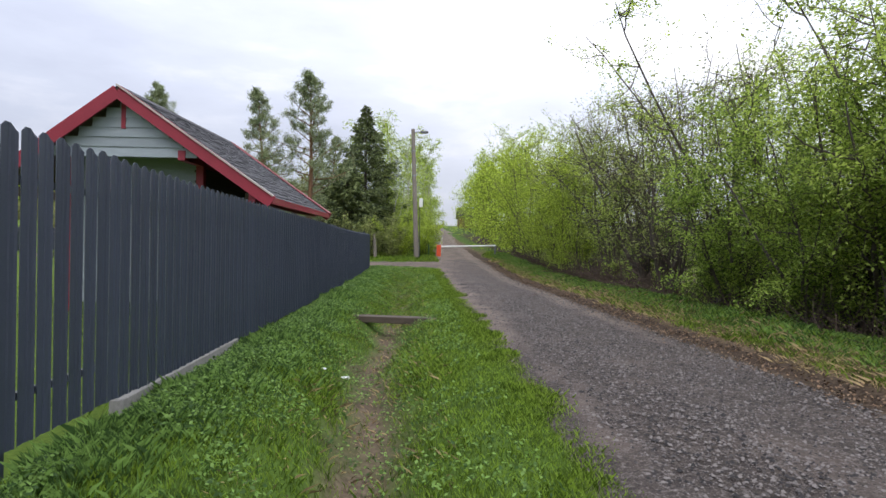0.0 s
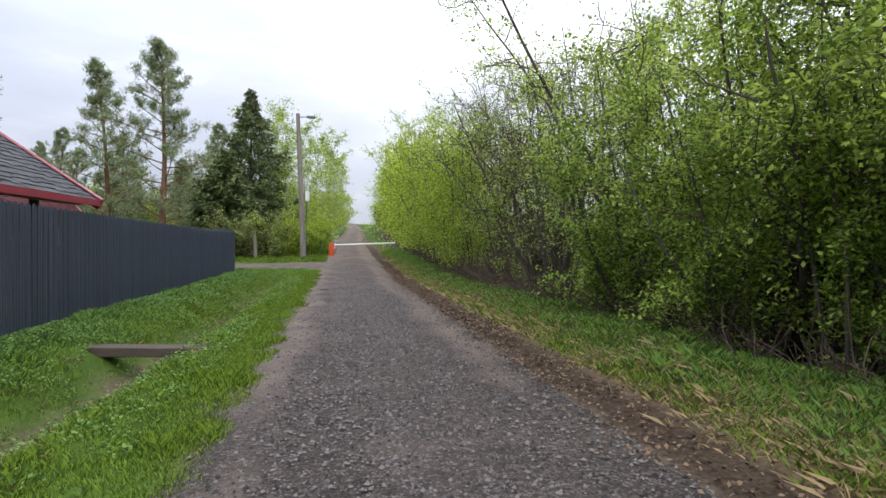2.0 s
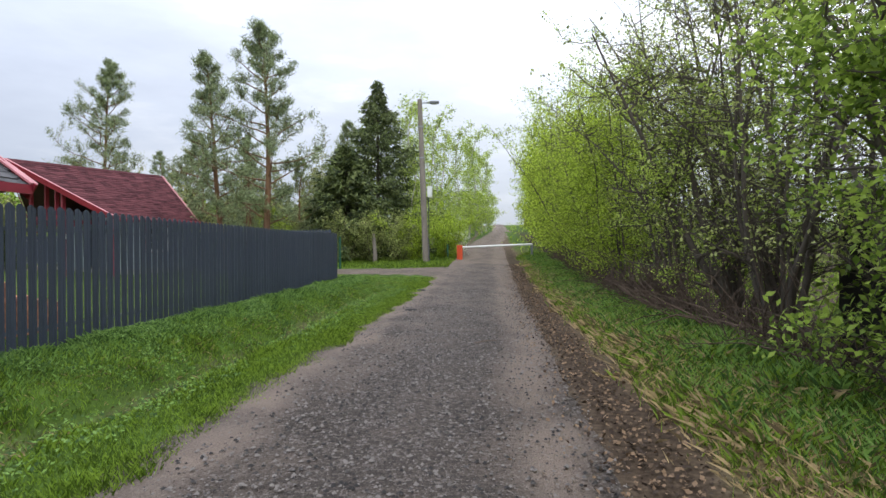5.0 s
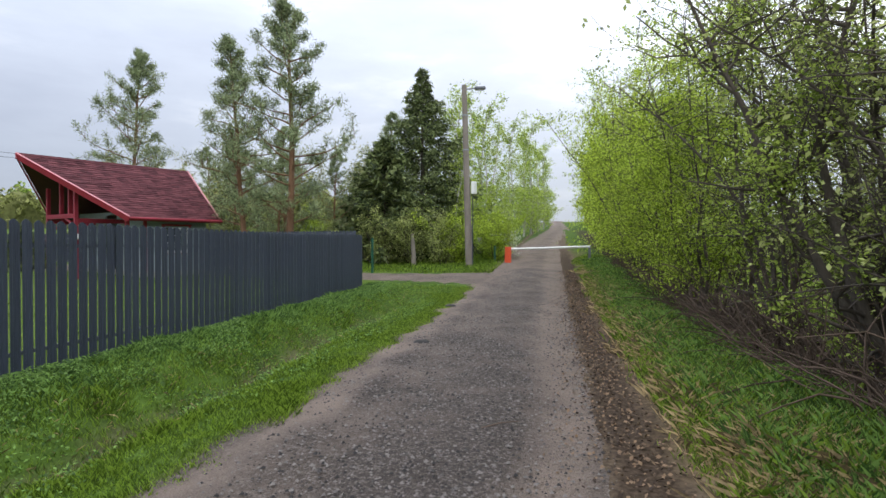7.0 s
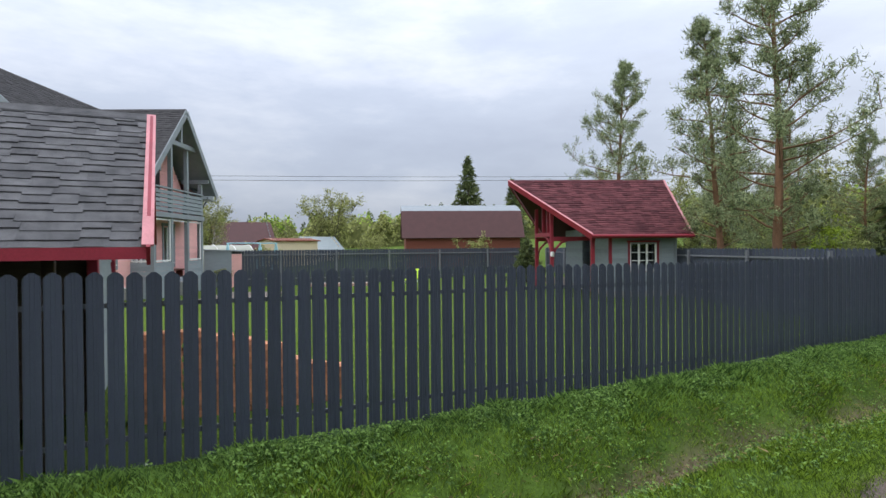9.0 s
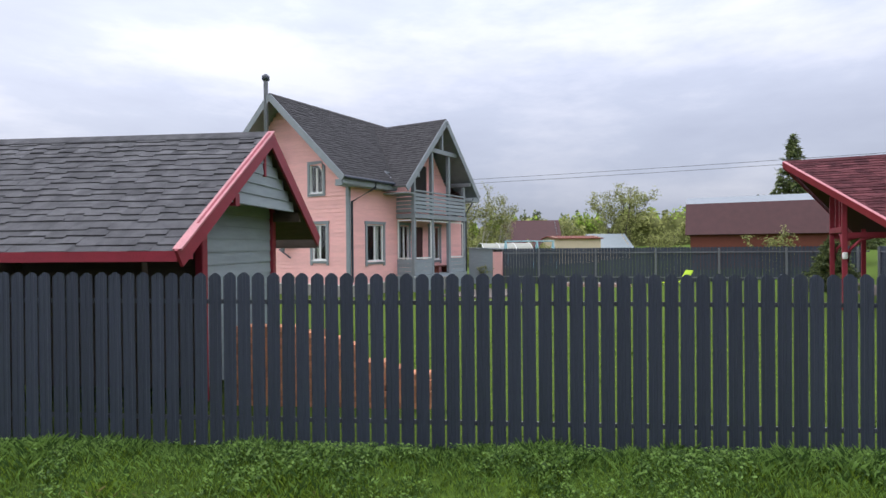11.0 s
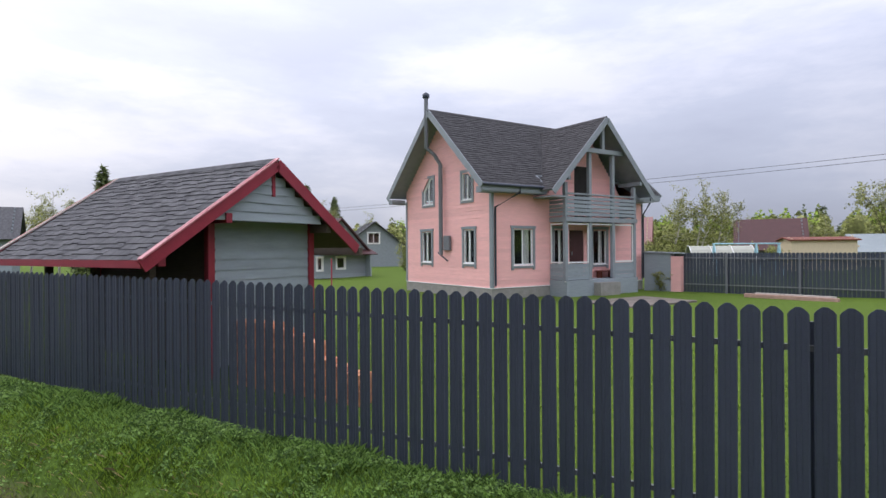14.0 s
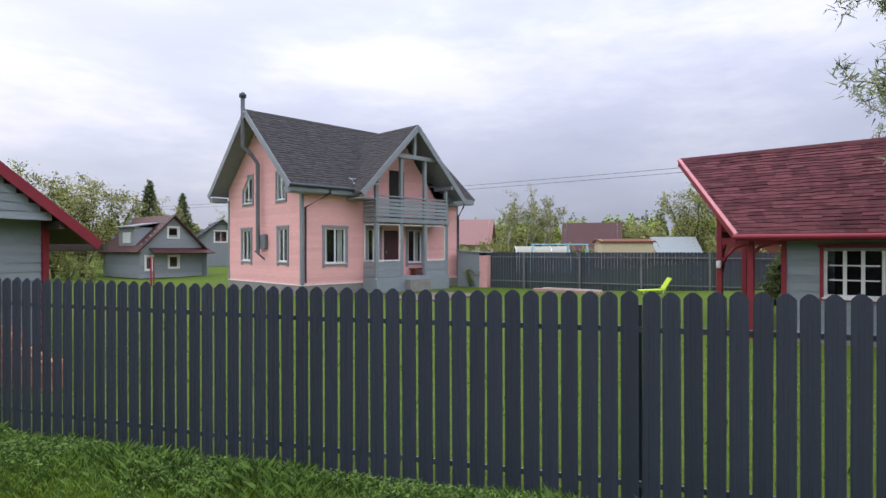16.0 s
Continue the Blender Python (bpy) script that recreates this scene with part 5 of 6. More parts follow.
# ---- lane furniture ----
def build_lane_things():
    b0, b1 = Vector((-4.99, 30.92, gh(-4.99, 30.92) - 0.3)), Vector((-5.47, 31.55, 7.72))
    pole = empty("street_lamp", pose(*b0))
    tagged(pole, "leaning grey timber pole with one lamp on a short arm", "street lamp")
    top = b1 - b0
    one_tube("pole", [(0, 0, 0), tuple(top * 0.5), tuple(top)], [0.15, 0.125, 0.10], M_POLE, pole, 12)
    one_tube("arm", [tuple(top * 0.978), tuple(top * 0.975 + Vector((0.45, 0.12, 0.05)))], 0.025, M_STEEL, pole, 6)
    hd = part("lamp_head", one_box((-0.22, -0.09, -0.06), (0.22, 0.09, 0.06), 0.03), M_STEEL, pole, "grey lamp head")
    hd.location = top * 0.975 + Vector((0.62, 0.16, 0.05))
    hd.rotation_euler = (0, 0, 0.25)
    part("lens", one_box((-0.12, -0.07, -0.085), (0.14, 0.07, -0.062), 0.004), M_FILM, hd)
    part("meter_box", one_box((0.12, -0.16, 3.15), (0.28, 0.06, 3.62), 0.01), M_WHITE, pole, "white meter box")
    one_tube("cable", [(0.14, -0.02, 0.2), (0.12, 0, 3.15)], 0.02, M_FENCE, pole, 5)
    for z in (1.4, 4.9, 6.3):
        k = z / top.z
        one_tube("band", [tuple(top * k), tuple(top * (k + 0.006))], 0.135, M_PALE, pole, 10)
    wire = one_tube("lamp_wire", [tuple(b0 + top * 0.96), tuple(b0 + top * 0.93 + Vector((-5, 6, -0.2))), tuple(b0 + top * 0.94 + Vector((-12, 15, 0.2)))], 0.012, M_FENCE, None, 4)
    tagged(wire, "thin supply wire running off from the pole", "wire")
    gx, gy = -4.22, 33.58
    gate = empty("barrier", frame_at(gx, gy, gh(gx, gy), (0.985, 0.17)))
    tagged(gate, "white barrier pole on an orange post across the lane", "barrier")
    part("post", one_box((-0.13, -0.12, -0.1), (0.13, 0.12, 0.70), 0.012), M_ORANGE, gate, "orange steel post")
    one_tube("bar", [(0.1, 0, 0.60), (3.4, 0, 0.72)], 0.045, M_WHITE, gate, 8, "white painted bar")
    part("end_rest", one_box((3.32, -0.05, -0.1), (3.42, 0.05, 0.68)), M_STEEL, gate)
    mp_ = empty("mesh_fence_post", pose(-4.85, 33.7, gh(-4.85, 33.7)))
    tagged(mp_, "thin green steel post beside the barrier", "post")
    part("tube", one_box((-0.03, -0.03, -0.1), (0.03, 0.03, 0.75)), mat("green_paint", (0.02, 0.10, 0.06), 0.5), mp_)
    p2 = empty("mesh_fence_post", pose(-7.4, 27.6, gh(-7.4, 27.6)))
    tagged(p2, "thin green steel post by the side lane", "post")
    part("tube", one_box((-0.03, -0.03, -0.1), (0.03, 0.03, 1.25)), bpy.data.materials["green_paint"], p2)
    st = one_tube("tree_stump", [(-7.3, 30.7, 0.1), (-7.33, 30.75, 0.9), (-7.42, 30.8, 1.75)], [0.12, 0.09, 0.075], M_POLE, None, 9)
    tagged(st, "pale broken stump beside the side lane", "stump")
    # footbridge plank over the ditch
    pl = empty("footbridge", frame_at(-1.78, 9.93, -0.02, (1.0, 0.02)))
    tagged(pl, "single weathered plank laid over the ditch", "plank")
    part("plank", one_box((0, -0.13, -0.11), (1.95, 0.13, 0.0), 0.008), M_WOOD, pl)
    part("prop", one_box((0.10, -0.10, -0.42), (0.22, 0.10, -0.09), 0.01), M_WOOD, pl)
    part("prop", one_beam((0.22, 0.0, -0.35), (0.36, 0.0, -0.10), 0.12, 0.05), M_WOOD, pl)
    for x, y in ((-0.66, 17.45), (-1.9, 21.5)):
        mh = one_tube("road_patch", [(x, y, gh(x, y) + 0.02), (x, y, gh(x, y) + 0.05), (x, y, gh(x, y) + 0.055)], [0.13, 0.10, 0.01], M_DARK, None, 11)
        tagged(mh, "dark sunken iron cap in the gravel", "iron cap")


build_gazebo()
build_neighbours()
build_lane_things()


# ---- plants ----
def shoot(rng, p, d, length, n, wander, rise):
    """A wandering line from p along d."""
    p, d = np.array(p, float), np.array(d, float)
    pts = [p.copy()]
    for _ in range(n):
        d = d + rng.normal(size=3) * wander + np.array([0, 0, rise])
        d /= np.linalg.norm(d)
        p = p + d * length / n
        pts.append(p.copy())
    return np.array(pts)


def shrub(name, seed, height, stems, spread, leaves, leaf, leaf_m, bark, rmax=0.05, lean=(0, 0), arms=13, low=0.18, fuzz=0.12, twigs=4, bare=0.0, flat=0.4, light=False, reach=1.0):
    """A many-stemmed bush or tree: stems, arms and twigs as one wood part, and a crown of leaves."""
    rng = np.random.default_rng(seed)
    lines, limbs, thin, spots = [], [], [], []
    for i in range(stems):
        a = rng.uniform(0, 2 * np.pi)
        out = spread * rng.uniform(0.2, 1.0)
        d = np.array([np.cos(a) * out + lean[0], np.sin(a) * out + lean[1], 1.0])
        h = height * rng.uniform(0.7, 1.05)
        st = shoot(rng, (np.cos(a) * 0.22 * out, np.sin(a) * 0.22 * out, -0.15), d, h * 1.05, 12, 0.09, 0.03)
        r0 = rmax * rng.uniform(0.6, 1.0)
        lines.append((st, np.linspace(r0, r0 * 0.18, len(st))))
        for k in range(arms):
            f = rng.uniform(low, 0.98)
            j = min(int(f * 12), 11)
            b = st[j] + (st[j + 1] - st[j]) * (f * 12 - j if f * 12 - j < 1 else 0.5)
            aa = rng.uniform(0, 2 * np.pi)
            arm = shoot(rng, b, (np.cos(aa), np.sin(aa), rng.uniform(0.1, 0.9)), reach * height * rng.uniform(0.13, 0.32) * (1.15 - 0.6 * f), 6, 0.2, 0.02)
            arm = arm[::2] if light else arm
            limbs.append((arm, np.linspace(r0 * 0.34, r0 * 0.09, len(arm))))
            for q in range(twigs):
                e = arm[rng.integers(1, len(arm))]
                tw = shoot(rng, e, rng.normal(size=3) + (0, 0, 0.3), reach * height * rng.uniform(0.05, 0.13), 2 if light else 3, 0.3, -0.02)
                thin.append((tw, np.linspace(r0 * 0.10, r0 * 0.03, len(tw))))
                if rng.random() > bare:
                    spots.append(tw[1:])
            if rng.random() > bare:
                spots.append(arm[1 if light else 2:])
    root = empty(name)
    for line in lines:
        v, f = tubes([line], 5)
        raw("trunk", v, f, bark, root, True)
    v, f = tubes(limbs, 3)
    tagged(raw("branch", v, f, bark, root, True), kind="stuff")
    v, f = tubes(thin, 3)
    tagged(raw("twig", v, f, bark, root), kind="stuff")
    spots = np.concatenate(spots)
    c = spots[rng.integers(0, len(spots), leaves)] + rng.normal(size=(leaves, 3)) * fuzz * rng.uniform(0.2, 1.0, (leaves, 1))
    c = c[c[:, 2] > 0.05]
    v, f = cards(c, leaf, rng, 0.55, flat)
    tagged(raw("crown", v, f, leaf_m, root), kind="stuff")
    return root


def pine(name, seed, height, clear=0.42, width=2.1, needles=15000):
    rng = np.random.default_rng(seed)
    tr = shoot(rng, (0, 0, -0.2), (rng.normal() * 0.03, rng.normal() * 0.03, 1), height + 0.2, 14, 0.02, 0.05)
    lines = [(tr, np.linspace(height * 0.017, 0.015, len(tr)))]
    tips = []
    n = int(height * 5.5)
    for i in range(n):
        f = clear + (0.99 - clear) * (i / n) ** 0.9
        j = min(int(f * 14), 13)
        b = tr[j] + (tr[j + 1] - tr[j]) * (f * 14 - j)
        a = i * 2.4 + rng.normal() * 0.4
        g = (f - clear) / (1 - clear)
        ln = width * (0.62 + 0.75 * g) * (1.03 - g) ** 0.95 * rng.uniform(0.55, 1.3)
        br = shoot(rng, b, (np.cos(a), np.sin(a), 0.15 + 0.45 * g), ln, 6, 0.12, 0.06)
        lines.append((br, np.linspace(0.028, 0.008, len(br))))
        for q in range(5):
            e = br[rng.integers(2, 7)]
            tw = shoot(rng, e, rng.normal(size=3) * 0.8 + (np.cos(a) * 0.6, np.sin(a) * 0.6, 0.7), ln * rng.uniform(0.22, 0.42), 4, 0.2, 0.16)
            lines.append((tw, np.linspace(0.010, 0.004, len(tw))))
            tips += [tw[-1], tw[-2], tw[-3]]
        tips += [br[-1], br[-2]]
    for i in range(int(n * 0.25)):
        f = rng.uniform(0.04, clear)
        j = int(f * 14)
        a = rng.uniform(0, 6.28)
        br = shoot(rng, tr[j], (np.cos(a), np.sin(a), -0.1), width * rng.uniform(0.2, 0.6), 4, 0.2, -0.02)
        lines.append((br, np.linspace(0.016, 0.004, len(br))))
    root = empty(name)
    v, f = tubes(lines, 4)
    raw("trunk", v, f, M_BARKP, root, True)
    tips = np.array(tips)
    k = tips[rng.integers(0, len(tips), needles)]
    dirs = rng.normal(size=(needles, 3)) + (0, 0, 0.35)
    dirs /= np.linalg.norm(dirs, axis=1)[:, None]
    ln = rng.uniform(0.10, 0.20, (needles, 1))
    side = np.cross(dirs, rng.normal(size=(needles, 3)))
    side /= np.linalg.norm(side, axis=1)[:, None]
    base = k + rng.normal(size=(needles, 3)) * 0.075
    v = np.stack([base - side * 0.012, base + side * 0.012, base + dirs * ln], 1).reshape(-1, 3)
    tagged(raw("crown", v, np.arange(3 * needles).reshape(-1, 3), M_NEEDLE, root), kind="stuff")
    return root


def spruce(name, seed, height, width=2.0, needles=26000):
    rng = np.random.default_rng(seed)
    tr = np.array([(0, 0, -0.2), (0.02, 0, height * 0.5), (0, 0.02, height)])
    lines = [(tr, np.array([height * 0.018, height * 0.010, 0.012]))]
    pts, dirs_ = [], []
    n = int(height * 24)
    for i in range(n):
        f = 0.04 + 0.95 * i / n
        a = i * 2.4 + rng.normal() * 0.3
        ln = width * (1.0 - f) ** 0.92 * rng.uniform(0.62, 1.2) + 0.04
        br = shoot(rng, (0, 0, f * height), (np.cos(a), np.sin(a), -0.28 + 0.5 * f), ln, 5, 0.05, 0.05)
        lines.append((br, np.linspace(0.022, 0.006, len(br))))
        m = max(4, int(needles / n * (ln + 0.12) / (0.52 * width)))
        t = rng.uniform(0.15, 1.0, m) ** 0.7 * 4.999
        j = t.astype(int)
        p = br[j] + (br[j + 1] - br[j]) * (t - j)[:, None]
        o = rng.normal(size=(m, 3)) * (0.12, 0.12, 0.11) * min(0.25 + ln * 0.75, 1.6)
        o[:, 2] -= 0.05
        pts.append(p + o * 0.7)
        dirs_.append(np.tile((br[-1] - br[0]) / ln, (m, 1)) * 0.8 + rng.normal(size=(m, 3)) * 0.5 + (0, 0, -0.35))
    root = empty(name)
    v, f = tubes(lines, 3)
    raw("trunk", v, f, M_BARKW, root, True)
    p, d = np.concatenate(pts), np.concatenate(dirs_)
    d /= np.linalg.norm(d, axis=1)[:, None]
    side = np.cross(d, rng.normal(size=p.shape))
    side /= np.linalg.norm(side, axis=1)[:, None]
    big = math.sqrt(30000 / len(p))
    ln = rng.uniform(0.10, 0.24, (len(p), 1)) * big
    v = np.stack([p - side * 0.035 * big, p + d * ln, p + side * 0.035 * big, p - d * ln * 0.3], 1).reshape(-1, 3)
    tagged(raw("crown", v, np.arange(4 * len(p)).reshape(-1, 4), M_SPRUCE, root), kind="stuff")
    return root


def plant_at(ob, x, y, turn=0, size=1.0, sink=0.0, tall=1.0):
    ob.matrix_world = Matrix.Translation((x, y, gh(x, y) - sink)) @ rot_z(turn) @ Matrix.Diagonal((size, size, size * tall, 1))
    return ob


def copy_at(ob, x, y, turn=0, size=1.0, tall=1.0, label=""):
    c = copy_thing(ob, Matrix.Translation((x, y, gh(x, y))) @ rot_z(turn))
    c.scale = (size, size, size * tall)
    return tagged(c, label) if label else c


def build_thicket():
    rng = random.Random(11)
    A = shrub("willow", 1, 6.2, 7, 0.42, 20000, 0.031, M_LEAF, M_BARKW, 0.06)
    B = shrub("alder", 2, 4.4, 8, 0.55, 20000, 0.031, M_LEAFD, M_BARKW, 0.045, low=0.08)
    C = shrub("young_birch", 3, 6.0, 5, 0.22, 20000, 0.031, M_LEAFY, M_BARKW, 0.045, low=0.10, arms=18)
    E = shrub("willow", 4, 7.2, 6, 0.35, 12500, 0.031, M_LEAF, M_BARKW, 0.07, bare=0.15)
    Fb = shrub("bare_willow", 5, 6.8, 8, 0.30, 4500, 0.034, M_LEAFP, M_BARKW, 0.05, bare=0.5, twigs=7, arms=15)
    Cf = shrub("young_birch", 13, 6.0, 4, 0.2, 5000, 0.065, M_LEAFY, M_BARKW, 0.045, low=0.06, arms=14, twigs=3, fuzz=0.25, light=True)
    tagged(A, "tall willow bush in fresh leaf beside the lane", "bush", "thicket along the lane")
    tagged(B, "dense dark alder bush beside the lane", "bush", "thicket along the lane")
    tagged(C, "bright yellow-green young birch clump beside the lane", "tree", "thicket along the lane")
    tagged(Cf, "bright green young birch clump further along the lane", "tree", "thicket along the lane")
    tagged(E, "tall spreading willow in young leaf", "tree", "thicket along the lane")
    tagged(Fb, "nearly bare willow with grey twigs", "tree", "thicket along the lane")
    spots = [
        (A, 6.8, 8.9, 1.0), (B, 8.6, 8.2, 0.85), (E, 9.6, 9.8, 1.0), (B, 10.6, 8.3, 0.95), (E, 11.6, 9.0, 1.0),
        (Fb, 13.2, 9.4, 1.05), (Fb, 14.4, 8.6, 0.95), (Fb, 15.8, 9.3, 0.95), (Fb, 17.0, 9.2, 0.95), (E, 18.4, 9.8, 0.92), (Fb, 18.6, 8.6, 0.9), (C, 20.4, 8.0, 0.86),
        (C, 22.0, 8.1, 0.98), (Fb, 22.8, 9.4, 1.05), (C, 23.8, 7.9, 0.95), (A, 25.6, 8.8, 0.95), (C, 26.6, 7.8, 1.0), (C, 29.2, 7.9, 1.1), (Fb, 30.0, 9.6, 1.1), (C, 32.4, 8.0, 1.2),
        (Cf, 35.4, 8.3, 1.15), (Cf, 38.5, 8.5, 1.25), (Cf, 42, 8.7, 1.35), (Cf, 47, 8.9, 1.4), (Cf, 53, 9.0, 1.45), (Cf, 60, 9.2, 1.5), (Cf, 69, 9.4, 1.5), (Cf, 80, 9.6, 1.5), (Cf, 92, 9.8, 1.5),
        (A, 3.8, 9.4, 1.0), (B, 5.4, 8.9, 0.95), (A, 1.5, 9.5, 1.0), (B, 7.2, 8.5, 0.9), (A, 8.2, 9.5, 1.0), (E, 5.2, 9.6, 1.0), (B, 3.6, 8.7, 0.95), (A, 10.2, 9.5, 0.9), (E, 20.5, 10.6, 1.0),
    ]
    used = set()
    for ob, s, d, k in spots:
        x, y = at_sd(s, d)
        if ob.name in used:
            copy_at(ob, x, y, rng.uniform(0, 360), k * rng.uniform(0.93, 1.07))
        else:
            used.add(ob.name)
            plant_at(ob, x, y, rng.uniform(0, 360), k)
    # old willow that leans over the verge
    O = shrub("leaning_willow", 9, 6.0, 2, 0.25, 7000, 0.028, M_LEAF, M_BARKW, 0.11, lean=(-0.75, 0.15), arms=16, bare=0.45, twigs=7)
    plant_at(O, *at_sd(15.9, 9.0), 12, 1.0)
    tagged(O, "old willow leaning towards the lane with bare limbs", "tree")
    # dead stems along the foot of the thicket
    r2 = np.random.default_rng(21)
    lines = []
    for i in range(2200):
        s, d = 31 - 27 * r2.uniform(0, 1) ** 1.6, 7.5 + abs(r2.normal()) * 0.7
        x, y = at_sd(s, d)
        z = gh(x, y)
        up = r2.random() < 0.6
        l = shoot(r2, (x, y, z - 0.02), (r2.normal() * 0.5 - 0.2, r2.normal() * 0.5, 1.0 if up else 0.3), r2.uniform(0.25, 0.95), 3, 0.3, -0.04)
        lines.append((l, np.linspace(0.009, 0.003, len(l))))
    for i in range(420):
        s, d = r2.normal() * 2.6 + 17.0, 7.75 + abs(r2.normal()) * 0.6
        x, y = at_sd(s, d)
        l = shoot(r2, (x, y, gh(x, y) - 0.02), (r2.normal() * 0.7 - 0.45, r2.normal() * 0.7, r2.uniform(0.5, 1.3)), r2.uniform(0.9, 2.1), 6, 0.28, -0.10)
        lines.append((l, np.linspace(r2.uniform(0.008, 0.016), 0.004, len(l))))
    v, f = tubes(lines, 3)
    tagged(raw("brushwood", v, f, M_TWIG), "grey tangle of dead stems under the thicket", "brushwood", kind="stuff")
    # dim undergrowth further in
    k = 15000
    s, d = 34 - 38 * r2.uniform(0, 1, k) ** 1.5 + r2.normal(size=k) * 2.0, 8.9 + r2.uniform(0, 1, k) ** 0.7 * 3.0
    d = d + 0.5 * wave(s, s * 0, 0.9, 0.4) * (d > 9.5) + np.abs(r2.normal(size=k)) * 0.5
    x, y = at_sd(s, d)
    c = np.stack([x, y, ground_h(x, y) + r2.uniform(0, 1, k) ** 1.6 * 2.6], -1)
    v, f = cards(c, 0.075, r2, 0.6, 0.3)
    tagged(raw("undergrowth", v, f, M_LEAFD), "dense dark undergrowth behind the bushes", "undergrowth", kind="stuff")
    return A, B, C, E, Fb


def build_trees(A, B, C, E, Fb):
    rng = random.Random(5)
    P1 = tagged(pine("pine", 31, 8.6, 0.22, 2.75, 21000), "tall pine with orange upper trunk behind the fence", "tree", "pines by the garden")
    plant_at(P1, -8.85, 24.9, 20, 1.0)
    P2 = tagged(pine("pine", 32, 8.0, 0.20, 2.2, 15000), "slim pine with thin crown behind the fence", "tree", "pines by the garden")
    plant_at(P2, -11.0, 25.3, 100, 1.0)
    P3 = tagged(pine("pine", 33, 9.2, 0.10, 3.1, 23000), "broad bushy pine beyond the garden", "tree", "pines by the garden")
    plant_at(P3, -18.3, 26.6, 0, 0.95)
    for x, y, k in ((-14.15, 31.41, 0.649), (-18.65, 33.02, 0.705), (-13.0, 39, 0.85), (-13.2, 29.6, 0.5), (-11.2, 31.0, 0.52), (-15.8, 29.8, 0.55), (-23.01, 36.66, 0.685), (-28.31, 40.8, 0.747)):
        copy_at(P3, x, y, rng.uniform(0, 360), k, 1.0, "dark pine further back among the trees")
    S1 = tagged(spruce("spruce", 41, 9.4, 3.8, 36000), "dark pointed spruce beside the side lane", "tree")
    plant_at(S1, -9.9, 37.0, 0, 1.04)
    S2 = tagged(spruce("spruce", 42, 5.6, 3.0, 13000), "low broad spruce beside the side lane", "tree")
    plant_at(S2, -9.7, 32.6, 0)
    Sf = tagged(spruce("spruce", 43, 9.9, 2.6, 7500), "dark spruce standing far off over the gardens", "tree")
    plant_at(Sf, -12.76, -19.8, 0, 0.730)
    for x, y, k in ((-49.73, 30.89, 0.953), (-48.13, 34.85, 0.707), (-31.98, -25.52, 0.776), (-36.33, -26.96, 0.700)):
        copy_at(Sf, x, y, rng.uniform(0, 360), k, 1.0, "dark spruce standing far off over the gardens")
    Sh = shrub("hedge_shrub", 6, 2.6, 9, 0.6, 6000, 0.034, M_LEAFP, M_BARKW, 0.025, bare=0.35, low=0.05, twigs=5)
    tagged(Sh, "straggly half-bare shrub beside the side lane", "shrub")
    plant_at(Sh, -7.9, 31.6, 0)
    copy_at(Sh, -6.6, 31.9, 140, 0.95)
    copy_at(Sh, -8.9, 30.6, 70, 1.0)
    Gs = shrub("green_shrub", 7, 2.9, 8, 0.5, 8000, 0.042, M_LEAFY, M_BARKW, 0.03, low=0.04, twigs=3)
    tagged(Gs, "fresh green shrub beside the lamp pole", "shrub")
    plant_at(Gs, -6.2, 32.6, 0)
    copy_at(Gs, -5.2, 34.6, 60, 0.8)
    copy_at(Gs, -5.6, 36.4, 200, 1.0)
    Bl = shrub("blossom_shrub", 8, 2.0, 6, 0.5, 4500, 0.03, M_BLOSSOM, M_BARKW, 0.02, low=0.3)
    tagged(Bl, "small shrub in white blossom near the barrier", "shrub")
    plant_at(Bl, -4.9, 35.8, 0, 0.8)
    # birches on the left of the lane beyond the barrier
    D = shrub("birch", 10, 9.0, 2, 0.06, 7000, 0.062, M_LEAF, M_BARKB, 0.09, low=0.05, arms=30, fuzz=0.2, twigs=3, light=True, reach=0.72)
    tagged(D, "slender birch in yellow-green leaf beyond the barrier", "tree", "birches beyond the barrier")
    plant_at(D, *at_sd(40, 0.4), 0, 0.85)
    for s, d, k in ((37.2, 0.6, 0.6), (43, 1.0, 0.95), (46, -1.2, 1.15), (48, 1.3, 0.95), (51, -0.2, 1.2), (55, 1.7, 1.05), (60, 2.7, 1.1), (66, 3.1, 1.1), (74, 3.6, 1.15), (84, 4.0, 1.2), (96, 4.3, 1.2), (70, 2.2, 1.2), (41.5, -2.4, 1.0)):
        copy_at(D, *at_sd(s, d), rng.uniform(0, 360), k)
    Df = shrub("pale_birch", 12, 9.5, 2, 0.07, 3600, 0.075, M_LEAFO, M_BARKB, 0.10, low=0.25, arms=26, fuzz=0.22, twigs=3, light=True, reach=0.6)
    tagged(Df, "pale sparse birch with white trunk standing over the gardens", "tree", "birches over the gardens")
    plant_at(Df, -39.02, 7.44, 0, 0.766)
    for x, y, k in ((-37.85, 6.44, 0.722), (-39.38, 8.61, 0.664), (-31.68, -22.99, 0.767), (-37.58, -23.79, 0.683), (-45.97, 13.66, 0.462), (-53.1, 7.15, 0.529), (-11.3, -23.08, 0.747), (-10.56, -27.56, 0.773), (-26.5, 35.65, 0.772), (-21.4, 42.26, 0.863), (-16.01, 40.54, 0.813), (-19.13, 28.53, 0.729), (-14.52, 37.62, 0.788)):
        copy_at(Df, x, y, rng.uniform(0, 360), k)
    Os = shrub("osier", 14, 7.0, 5, 0.26, 5200, 0.085, M_LEAFO, M_BARKW, 0.07, low=0.05, arms=14, fuzz=0.26, twigs=3, light=True, reach=0.8)
    tagged(Os, "tall yellowish willow behind the cottage", "tree", "willows behind the cottage")
